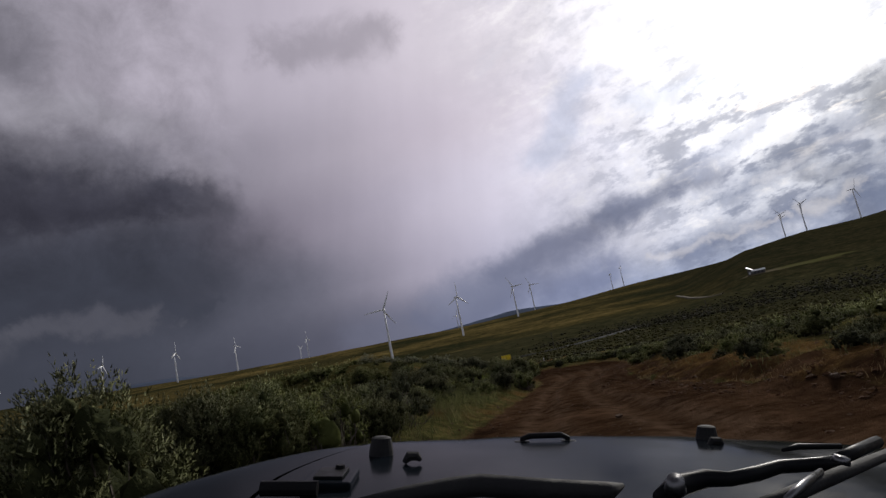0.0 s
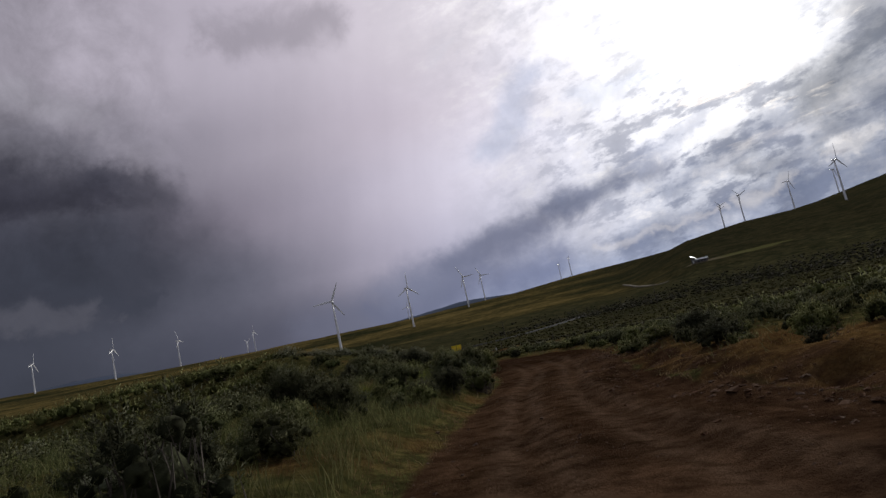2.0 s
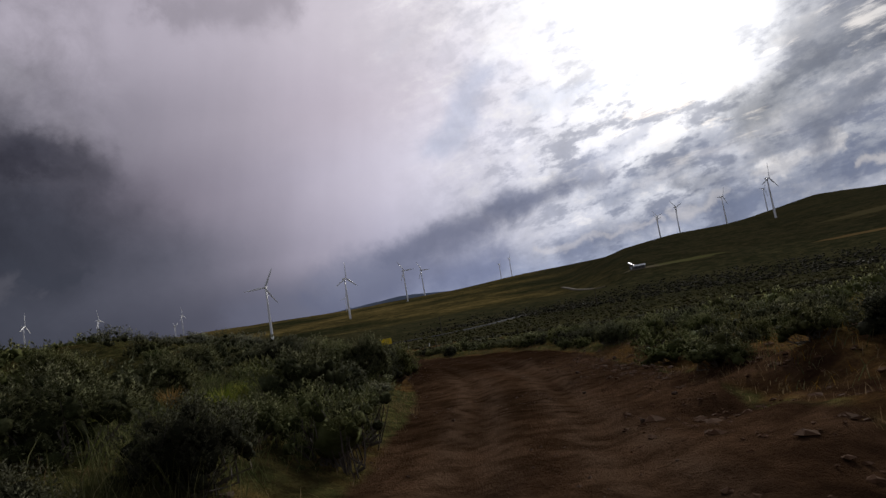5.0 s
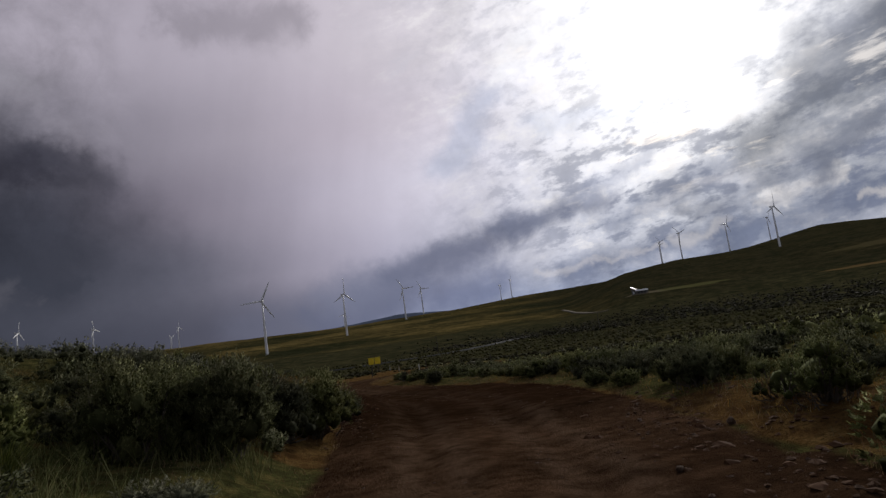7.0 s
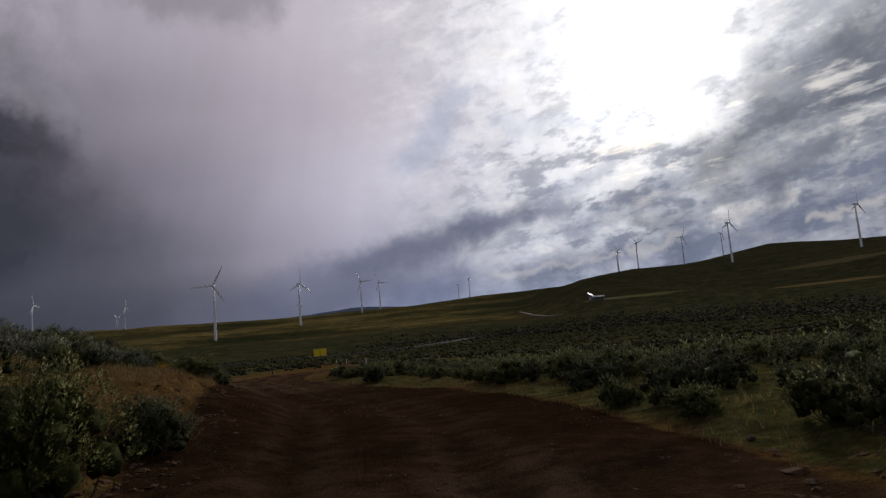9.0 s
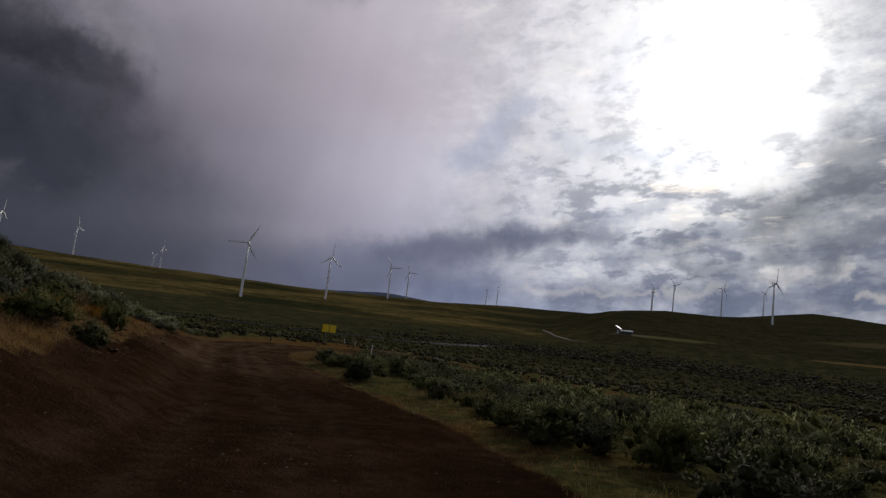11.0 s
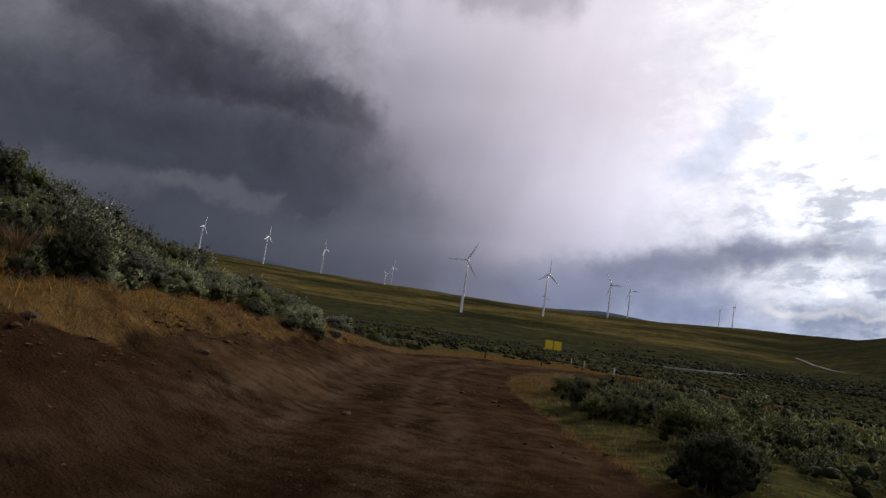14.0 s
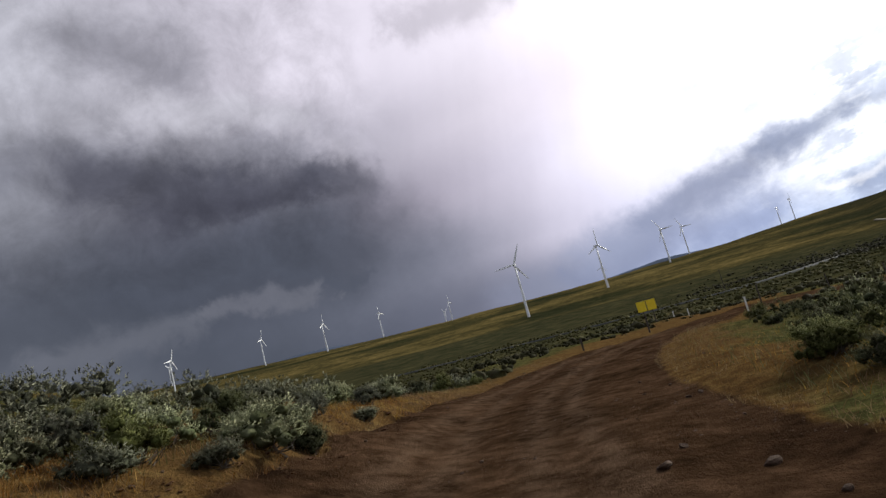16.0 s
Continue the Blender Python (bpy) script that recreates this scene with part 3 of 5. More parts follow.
    near += 1.6 * sm(np.abs(x), 34, 100) * (lattice(x / 38, y / 38, 31) - 0.5)
    w = sm(dist, 150, 290)
    return near * (1 - w) + z * w


BEND = [(11, 118), (16.5, 131), (22, 136), (29, 133), (35, 124), (44, 117)]


def off_bend(x, y):
    """Distance from the middle of the bend past the sign."""
    best = np.full(np.shape(x), 1e9)
    for (ax_, ay_), (bx_, by_) in zip(BEND, BEND[1:]):
        ux, uy = bx_ - ax_, by_ - ay_
        t = np.clip(((x - ax_) * ux + (y - ay_) * uy) / (ux * ux + uy * uy), 0, 1)
        best = np.minimum(best, np.hypot(x - ax_ - t * ux, y - ay_ - t * uy))
    return best


def dirt_at(x, y):
    xl, xr = sides(y)
    d = np.minimum(x - xl, xr - x)
    main = sm(d, -0.55, 0.75) * sm(-y, -130, -120)
    main = np.maximum(main, 0.55 * (x > xr) * sm(xr - x, -5.0, -0.5) * sm(-y, -46, -34))
    return np.maximum(main, sm(-off_bend(x, y), -4.8, -3.4) * sm(-x, -44, -34))


def axis(lo, hi, fine, reach, grow):
    a = list(np.arange(lo, hi, fine))
    s = fine
    while a[-1] < reach:
        s *= grow
        a.append(a[-1] + s)
    s = fine
    while a[0] > -reach:
        s *= grow
        a.insert(0, a[0] - s)
    return np.array(a)


gx, gy = axis(-9, 22, 0.30, 4700, 1.07), axis(-4, 112, 0.36, 4700, 1.07)
X, Y = np.meshgrid(gx, gy)
Z = land(X, Y)
nx, ny = len(gx), len(gy)
verts = np.stack([X.ravel(), Y.ravel(), Z.ravel()], 1)
ii = np.arange(nx * ny).reshape(ny, nx)
quads = np.stack([ii[:-1, :-1], ii[:-1, 1:], ii[1:, 1:], ii[1:, :-1]], -1).reshape(-1, 4)
centre = verts[quads].mean(1)
on_road = dirt_at(centre[:, 0], centre[:, 1]) > 0.5


def sheet(name, faces, label, category):
    used = np.unique(faces)
    back = np.zeros(len(verts), np.int64)
    back[used] = np.arange(len(used))
    me = mesh_np(name, verts[used], back[faces], M_GROUND, True)
    x, y = verts[used, 0], verts[used, 1]
    d = me.attributes.new("dirt", "FLOAT", "POINT")
    d.data.foreach_set("value", dirt_at(x, y).astype(np.float32))
    xl, xr = sides(y)
    off = np.maximum(xl - x, x - xr)
    v = sm(-off, -9, -1.5) * sm(y, -30, 5) * sm(-y, -190, -150)
    v = np.maximum(v * np.where(x > xr, np.where(y > 44, 0.40, 0.75), np.where(y > 44, 0.75, 0.36)), np.where(x > xr, 0.35 + 0.45 * sm(y, 78, 88), 0.9) * sm(-off, -4.2, -1) * sm(y, 46, 60))
    v = np.maximum(v, 0.8 * sm(-off_bend(x, y), -9, -5))
    v = np.maximum(v, 0.30)
    lat = (x - xl) / np.maximum(xr - xl, 1) + 0.05 * (lattice(y / 6, x * 0, 91) - 0.5)
    wheels = sum(np.exp(-((lat - c) / 0.035) ** 2) for c in (0.22, 0.34, 0.54, 0.66)) * sm(y, 0, 6)
    g = me.attributes.new("wheels", "FLOAT", "POINT")
    g.data.foreach_set("value", wheels.astype(np.float32))
    # stretch of track whose colour is darkened for the dimmer light there
    g = me.attributes.new("dim_shade", "FLOAT", "POINT")
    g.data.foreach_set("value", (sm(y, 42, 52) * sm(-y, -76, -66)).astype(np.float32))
    g = me.attributes.new("verge", "FLOAT", "POINT")
    g.data.foreach_set("value", v.astype(np.float32))
    return tagged(new(name, me), label, category, kind="structure")


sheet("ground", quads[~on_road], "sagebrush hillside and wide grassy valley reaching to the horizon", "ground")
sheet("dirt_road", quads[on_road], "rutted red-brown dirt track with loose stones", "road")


def height(x, y):
    return float(land(np.array([x]), np.array([y]))[0])


# far hills behind the ridge, haze put into their blue colour
def far_hills():
    az = np.radians(np.arange(-75, 100, 0.35))
    deg = np.degrees(az)
    prof = 1.45 + 0.50 * np.exp(-((deg - 6.0) / 5.0) ** 2) + 0.75 * np.exp(-((deg + 27) / 6) ** 2) + 0.4 * np.exp(-((deg - 17) / 4) ** 2)
    prof += 0.16 * (lattice(deg / 3.0, deg * 0, 41) - 0.5) + 0.05 * (lattice(deg / 0.8, deg * 0, 42) - 0.5)
    rings = []
    for r, f in ((3300, -0.2), (3700, 0.6), (4100, 1.0), (4500, 0.8), (4650, -1.0)):
        rings.append(np.stack([r * np.sin(az), r * np.cos(az), 4100 * np.tan(np.radians(prof * f)) + (0 if f > 0 else -60)], 1))
    v = np.concatenate(rings)
    n = len(az)
    i = np.arange(len(v)).reshape(len(rings), n)
    q = np.stack([i[:-1, :-1], i[:-1, 1:], i[1:, 1:], i[1:, :-1]], -1).reshape(-1, 4)
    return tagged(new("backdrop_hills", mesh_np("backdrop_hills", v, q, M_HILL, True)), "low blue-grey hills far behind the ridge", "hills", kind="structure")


far_hills()


def on_sheet(x, y):
    """Height of the built ground sheet."""
    i, j = np.clip(np.searchsorted(gx, x) - 1, 0, nx - 2), np.clip(np.searchsorted(gy, y) - 1, 0, ny - 2)
    u, v = (x - gx[i]) / (gx[i + 1] - gx[i]), (y - gy[j]) / (gy[j + 1] - gy[j])
    return Z[j, i] * (1 - u) * (1 - v) + Z[j, i + 1] * u * (1 - v) + Z[j + 1, i] * (1 - u) * v + Z[j + 1, i + 1] * u * v


def strip(name, pts, width, mat, label, category, lift=0.05):
    """A road laid on the land along points."""
    p = np.array(pts, float)
    s = np.concatenate([[0], np.cumsum(np.hypot(*np.diff(p, axis=0).T))])
    t = np.arange(0, s[-1], 4.0)
    cx, cy = np.interp(t, s, p[:, 0]), np.interp(t, s, p[:, 1])
    tx, ty = np.gradient(cx), np.gradient(cy)
    ln = np.hypot(tx, ty)
    ox, oy = -ty / ln, tx / ln
    w = width / 2
    cols = []
    for k, dz in ((-1.25, -0.5), (-1, lift), (0, lift + 0.08), (1, lift), (1.25, -0.5)):
        xx, yy = cx + ox * w * k, cy + oy * w * k
        cols.append(np.stack([xx, yy, on_sheet(xx, yy) + dz + 0.2], 1))
    v = np.concatenate(cols)
    n = len(t)
    i = np.arange(len(v)).reshape(5, n)
    q = np.stack([i[:-1, :-1], i[1:, :-1], i[1:, 1:], i[:-1, 1:]], -1).reshape(-1, 4)
    return tagged(new(name, mesh_np(name, v, q, mat, True)), label, category, kind="structure")


strip("highway", [(-92, 325), (12, 305), (51, 310), (77, 329), (110, 367)], 5, M_ASPHALT, "grey two-lane road across the valley floor", "road", 0.15)
strip("farm_track", [(284, 638), (280, 654), (282, 679), (289, 740), (316, 852)], 3.5, M_TRACK, "pale gravel track leading up from the shed", "road", 0.5)

# ---- wind turbines ----
HUB = 67.0


def make_turbine():
    t = empty("wind_turbine", pose(0, 0, 0), "white three-bladed wind turbine standing on the grassy plain", "wind turbine", "wind farm")
    part("tower", tube([(0, 0, -4), (0, 0, 0.0), (0, 0, 22), (0, 0, 45), (0, 0, 65.6)], [1.75, 1.7, 1.5, 1.25, 0.95], 20), M_WHITE, t, smooth=True)
    nb = box(2.5, 6.0, 2.5, (0, 0.9, HUB + 0.2), 0.6)
    part("nacelle", nb, M_WHITE, t)
    hub = part("hub", tube([(0, -2.6, HUB), (0, -3.4, HUB), (0, -4.6, HUB), (0, -5.6, HUB)], [1.5, 1.7, 1.4, 0.2], 14), M_WHITE, t, smooth=True)
    for k in range(3):
        bm = bmesh.new()
        rings = []
        for s, ch, th, tw in ((1.0, 1.3, 1.3, 0), (3, 1.6, 1.1, 12), (6.5, 2.2, 0.7, 14), (13, 1.6, 0.4, 8), (20, 1.15, 0.25, 4), (25, 0.7, 0.13, 1), (27, 0.15, 0.05, 0)):
            ring = []
            for j in range(10):
                a = 2 * math.pi * j / 10
                p = Vector((math.cos(a) * ch * 0.65 + ch * 0.15, math.sin(a) * th / 2, 0))
                p.rotate(Euler((0, 0, radians(tw + 4))))
                ring.append(bm.verts.new((p.x, p.y, s)))
            rings.append(ring)
        for a, c in zip(rings, rings[1:]):
            for j in range(10):
                bm.faces.new((a[j], a[(j + 1) % 10], c[(j + 1) % 10], c[j]))
        bm.faces.new(rings[0]), bm.faces.new(rings[-1])
        bl = part("blade", bm, M_WHITE, hub, smooth=True)
        bl.matrix_basis = pose(0, -4.0, HUB, 0, 120 * k, 0)
    return t


def set_blades(t, spin):
    k = 0
    for c in t.children_recursive:
        if c.name.startswith("blade"):
            c.matrix_basis = pose(0, -4.0, HUB, 0, spin + 120 * k, 0)
            k += 1


# place, yaw of the rotor, turn of the blades
TURBINES = [
    (-935, 1250, 92, 22, "white wind turbine with its blades edge-on beside a smaller one"), (-1491, 1932, 95, 50, ""), (-848, 1487, 95, 15, ""), (-645, 1433, 90, 5, ""),
    (-575, 1638, 84, -20, ""), (-629, 2546, 75, -60, ""), (-505, 2153, 78, -8, ""), (-85, 835, -8, 27, "tall white wind turbine beyond the valley road"),
    (19, 1048, 40, 2, ""), (33, 2562, 20, 10, ""), (151, 1349, 25, 86, ""), (227, 1611, 25, 90, ""),
    (659, 2413, 60, 30, ""), (639, 2189, 70, 8, ""), (1010, 1768, 20, -50, ""), (1155, 2023, 22, -48, ""),
    (881, 1448, 18, -52, "wind turbine dark against bright cloud on the mesa"), (931, 1327, 22, 25, ""), (726, 913, 20, 6, "wind turbine dark against bright cloud on the mesa"), (1274, 1613, 22, 35, ""),
    (859, 790, 18, 4, ""), (2721, 2410, 40, 40, ""), (2940, 2494, 40, 5, "")]
first = None
for x, y, yaw, spin, lab in TURBINES:
    m = pose(x, y, height(x, y), 0, 0, yaw)
    if first is None:
        first = make_turbine()
        first.matrix_basis = m
        t = first
    else:
        t = copy_thing(first, m)
    set_blades(t, spin)
    if lab:
        tagged(t, lab)

# ---- sagebrush ----


def ico(level):
    bm = bmesh.new()
    bmesh.ops.create_icosphere(bm, subdivisions=level, radius=1.0)
    bm.verts.ensure_lookup_table()
    v = np.array([tuple(p.co) for p in bm.verts])
    f = np.array([[p.index for p in q.verts] for q in bm.faces])
    bm.free()
    return v, f


ICO = {1: ico(1), 2: ico(2)}


def unit(v):
    return v / (np.linalg.norm(v, axis=-1, keepdims=True) + 1e-9)


def billows(w, h, lumps, lobe):
    """Centres and half sizes of the billows of a bush, tall ones in the middle, a skirt round the foot."""
    a = rng.uniform(0, 2 * math.pi, lumps)
    q = np.sqrt(rng.uniform(0.0, 1.0, lumps)) * 0.74
    skirt = np.arange(lumps) % 3 == 0
    q = np.where(skirt, rng.uniform(0.55, 0.78, lumps), q)
    ls = rng.uniform(lobe[0], lobe[1], lumps)
    size = ls[:, None] * np.array([w * 0.46, w * 0.46, h * 0.62])
    top = np.sqrt(np.maximum(1 - q * q, 0.05)) * rng.uniform(0.62, 1.08, lumps)
    z = np.where(skirt, h * rng.uniform(0.12, 0.30, lumps), np.maximum(h * 0.80 * top - size[:, 2] * 0.8, h * 0.15))
    return np.stack([q * np.cos(a) * w / 2, q * np.sin(a) * w / 2, z], 1), size


def sprigs(lc, size, n, per, length, width, reach, h):
    """n upright leafy shoots over the billows, per slim leaves on each. Gives corners, faces, normals, tip colour with
    painted shade, and the shoots' feet.
    """
    area = size[:, 0] * size[:, 2] * (0.55 + lc[:, 2] / h)
    pick = rng.choice(len(lc), n, p=area / area.sum())
    d = rng.normal(0, 1, (n, 3))
    d[:, 2] = np.abs(d[:, 2]) * 1.1 - 0.52
    d = unit(d)
    foot = lc[pick] + d * size[pick] * rng.uniform(0.74, 1.0, (n, 1))
    foot[:, 2] = np.maximum(foot[:, 2], 0.03 * h)
    axis_ = unit(0.85 * d + np.array([0, 0, 0.6]) + rng.normal(0, 0.2, (n, 3)))
    ln = reach * h * rng.uniform(0.6, 1.35, (n, 1))
    k = n * per
    ax_, ft, lg, dd = (np.repeat(v, per, 0) for v in (axis_, foot, ln, d))
    t = rng.uniform(0.0, 1.0, (k, 1))
    r = rng.normal(0, 1, (k, 3))
    rad = unit(r - ax_ * (r * ax_).sum(1)[:, None])
    c = ft + ax_ * lg * t + rad * lg * 0.16 * (1.15 - 0.8 * t)
    way = unit(ax_ * (0.7 + 0.6 * t) + rad * (1.0 - 0.5 * t))
    side = unit(np.cross(way, rng.normal(0, 1, (k, 3)) + 1.5 * rad))
    ll, ww = length * rng.uniform(0.65, 1.3, (k, 1)) * (1.15 - 0.35 * t), width * rng.uniform(0.7, 1.3, (k, 1))
    v = np.stack([c + side * ww / 2 - way * ll * 0.3, c - side * ww / 2 - way * ll * 0.3, c + way * ll * 0.7], 1)
    nrm = unit(1.0 * dd + 0.35 * rad + np.array([0, 0, 0.2]) + rng.normal(0, 0.12, (k, 3)))
    # paler at the shoot tips, plus painted shade by facing and height
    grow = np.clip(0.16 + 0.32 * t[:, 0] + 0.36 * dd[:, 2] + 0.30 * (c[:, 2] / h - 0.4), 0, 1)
    return v.reshape(-1, 3), np.arange(k * 3).reshape(-1, 3), np.repeat(nrm, 3, 0), np.repeat(grow, 3), foot


def core(lc, size, level, fill, w, h):
    """The dense inner twigs and old leaves: uneven lumps in each billow and one in the middle."""
    bv, bf = ICO[level]
    if level > 1:
        lc = np.concatenate([lc, [(0, 0, h * 0.34)]])
        size = np.concatenate([size, [(w * 0.40, w * 0.40, h * 0.46)]])
    v = lc[:, None] - np.array([0, 0, 0.10]) * size[:, None, 2:] + bv[None] * size[:, None] * fill * rng.uniform(0.60, 1.15, (len(lc), len(bv), 1))
    v[..., 2] = np.maximum(v[..., 2], -0.02)
    n = unit(bv[None] + 0.42 * rng.normal(0, 1, (len(lc), len(bv), 3)) + 0 * v)
    f = bf[None] + (np.arange(len(lc)) * len(bv))[:, None, None]
    return v.reshape(-1, 3), f.reshape(-1, 3), n.reshape(-1, 3)


def bush(n, w, h, lumps, per, length, width, lobe, level, reach=0.2, fill=0.56):
    """Leaves and core of one bush: corners, faces, normals, tip colour with painted shade, billow centres and the
    shoots' feet.
    """
    lc, size = billows(w, h, lumps, lobe)
    v, f, nv, grow, foot = sprigs(lc, size, n, per, length, width, reach, h)
    cv, cf, cn = core(lc, size, level, fill, w, h)
    # shade inside the bush put into the lumps' colour, darkest underneath
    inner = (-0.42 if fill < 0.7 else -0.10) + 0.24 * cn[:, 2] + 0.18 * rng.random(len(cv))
    return np.concatenate([v, cv]), np.concatenate([f, cf + len(v)]), np.concatenate([nv, cn]), np.concatenate([grow, inner]), lc, foot


def branch_mesh(name, tips, h, thick, mat):
    bm = bmesh.new()
    for t in tips:
        base = Vector((t[0] * 0.10 + rng.normal(0, 0.03), t[1] * 0.10 + rng.normal(0, 0.03), -0.08))
        tip = Vector(t)
        one = base.lerp(tip, 0.35) + Vector((t[0] * 0.22 + rng.normal(0, 0.07), t[1] * 0.22 + rng.normal(0, 0.07), rng.normal(-0.08, 0.06) * h))
        two = base.lerp(tip, 0.68) + Vector((t[0] * 0.12 + rng.normal(0, 0.08), t[1] * 0.12 + rng.normal(0, 0.08), rng.normal(-0.04, 0.06) * h))
        s = tube([base, one, two, tip], [thick, thick * 0.75, thick * 0.45, thick * 0.15], 3, False)
        me = bpy.data.meshes.new("tmp")
        s.to_mesh(me)
        s.free()
        bm.from_mesh(me)
        bpy.data.meshes.remove(me)
    me = bpy.data.meshes.new(name)
    bm.to_mesh(me)
    bm.free()
    me.materials.append(mat)
    return me


def make_sage(w, h, n, per, length, width, mat=None, twigs=14, lumps=9, thick=0.028, lobe=(0.3, 0.5), reach=0.2, fill=0.56):
    v, f, nv, grow, lc, foot = bush(n, w, h, lumps, per, length, width, lobe, 2, reach, fill)
    fol = mesh_np("foliage", v, f, mat or M_SAGE, True, nv, tip_shade=grow)
    tips = np.concatenate([lc, foot[rng.integers(0, len(foot), twigs)]])
    return fol, branch_mesh("branchwork", tips, h, thick, M_WOOD)


BIG = [make_sage(1.55, 1.2, 560, 11, 0.046, 0.018, lumps=26, twigs=6, thick=0.020, lobe=(0.22, 0.36), reach=0.10) for _ in range(6)]
SMALL = [make_sage(1.2, 0.84, 230, 10, 0.050, 0.021, twigs=3, lumps=14, thick=0.014, lobe=(0.28, 0.44), reach=0.12) for _ in range(6)]
BARE = [make_sage(1.7, 1.3, 330, 12, 0.042, 0.013, twigs=40, lumps=18, thick=0.019, lobe=(0.16, 0.28), reach=0.10, fill=0.5) for _ in range(3)]
PALE = [make_sage(1.35, 0.98, 460, 11, 0.044, 0.0175, M_SAGE_PALE, twigs=5, lumps=22, thick=0.016, lobe=(0.22, 0.38), reach=0.11) for _ in range(5)]
HERO = [make_sage(1.55, 1.25, 1350, 13, 0.034, 0.0125, twigs=8, lumps=36, thick=0.02, lobe=(0.18, 0.34), reach=0.10) for _ in range(4)]
GREYISH = "silvery grey-green sagebrush growing beside the dirt track"
LABELS = {"hero": "tall dark grey-green sagebrush crowding the edge of the track", "pale": "low silvery sagebrush on the grassy bank", "big": GREYISH, "small": "low clump of grey-green sagebrush in dry grass", "bare": "half-dead sagebrush with bare gnarled grey branches"}


def sage(kind, x, y, size, squash=1.0):
    pool = {"big": BIG, "small": SMALL, "bare": BARE, "hero": HERO, "pale": PALE}[kind]
    fol, stem = pool[int(rng.integers(0, len(pool)))]
    ob = empty("sagebrush", pose(x, y, height(x, y) - 0.03, rng.normal(0, 4), rng.normal(0, 4), rng.uniform(0, 360)), LABELS[kind], "sagebrush", "sagebrush along the track")
    ob.scale = (size, size, size * squash)
    for nm, me in (("foliage", fol), ("branchwork", stem)):
        c = tagged(new(nm, me), kind="stuff" if nm == "branchwork" else "")
        c.parent = ob
    return ob


# bushes that stand out along the way, stretch by stretch: kind, x, y, size, height factor
START_OF_WAY = [("hero", -3.0, 5.0, 1.18, 1.25), ("hero", -4.2, 5.2, 1.05, 1.0), ("hero", -4.0, 8.9, 1.08, 1.16), ("hero", -3.1, 9.3, 1.12, 1.20),
         ("bare", -2.3, 10.0, 0.92, 1.3), ("hero", -3.6, 10.8, 1.1, 1.2), ("hero", -1.9, 13.0, 0.95, 1.0), ("big", -2.6, 12.4, 0.8, 1.0)]
FOOT_OF_TRACK = [("hero", -5.4, 16.7, 1.05, 0.97), ("big", -4.1, 16.8, 0.88, 1.00), ("pale", -2.8, 17.1, 0.68, 0.92), ("hero", -2.2, 17.6, 0.9, 0.95),
         ("big", 8.6, 18.5, 0.65, 1.08), ("big", -1.5, 19.9, 0.97, 0.82), ("hero", -3.4, 21.3, 1.15, 0.75), ("hero", -1.9, 22.3, 0.94, 0.75),
         ("big", 12.9, 22.3, 1.05, 0.97), ("big", 10.2, 23.4, 0.76, 1.00), ("hero", -1.1, 24.4, 1.15, 0.91), ("pale", -8.7, 25.6, 1.01, 0.83),
         ("big", 9.3, 26.1, 1.00, 0.75), ("hero", -2.3, 26.4, 1.09, 1.30), ("big", 1.0, 26.8, 0.60, 0.9), ("big", -1.0, 26.3, 0.8, 0.9), ("big", 0.2, 26.0, 0.55, 0.8), ("hero", 1.0, 28.4, 0.7, 0.8)]
FIRST_BEND = [("big", 0.1, 27.1, 0.45, 0.97), ("big", -0.0, 28.5, 0.86, 0.75), ("big", 11.1, 28.9, 0.51, 1.29), ("hero", 1.9, 30.0, 0.89, 0.93),
         ("hero", 0.3, 31.2, 1.2, 0.82), ("hero", 11.0, 31.1, 1.22, 0.77), ("bare", 3.2, 31.8, 0.99, 1.13), ("big", 10.1, 32.0, 0.72, 0.75),
         ("bare", 3.3, 33.2, 1.03, 0.98), ("big", 9.6, 33.7, 0.81, 0.75), ("small", 11.0, 37.8, 1.32, 0.80), ("hero", -0.9, 39.0, 1.44, 0.75),
         ("hero", 12.9, 39.5, 0.63, 1.24), ("big", 13.7, 39.5, 0.35, 1.50), ("pale", 4.0, 39.9, 0.74, 0.75)]
SECOND_BEND = [("big", 14.8, 43.0, 0.64, 0.97), ("hero", 3.9, 43.3, 1.25, 1.14), ("hero", 2.7, 43.0, 1.25, 1.18), ("hero", 2.9, 45.0, 1.25, 1.1), ("pale", 4.5, 44.5, 0.46, 1.03), ("hero", 12.8, 44.8, 0.80, 1.05),
         ("big", 15.8, 44.9, 0.59, 1.29), ("hero", 13.8, 45.4, 0.84, 0.96), ("hero", 1.8, 45.7, 0.83, 1.49), ("small", 14.7, 46.1, 0.76, 1.07),
         ("hero", 4.5, 45.7, 1.1, 1.12), ("bare", 3.6, 44.4, 0.9, 1.25), ("big", -2.9, 47.1, 1.02, 1.08), ("hero", 5.1, 47.3, 1.2, 1.1), ("big", 13.0, 48.3, 0.56, 0.86),
         ("hero", -2.3, 48.6, 1.32, 0.75), ("big", -6.2, 48.6, 1.23, 1.29), ("hero", 0.1, 49.0, 0.99, 0.75), ("hero", 1.0, 49.6, 1.55, 0.75),
         ("hero", 5.7, 49.6, 0.89, 0.83), ("hero", -7.7, 50.0, 1.55, 0.95)]
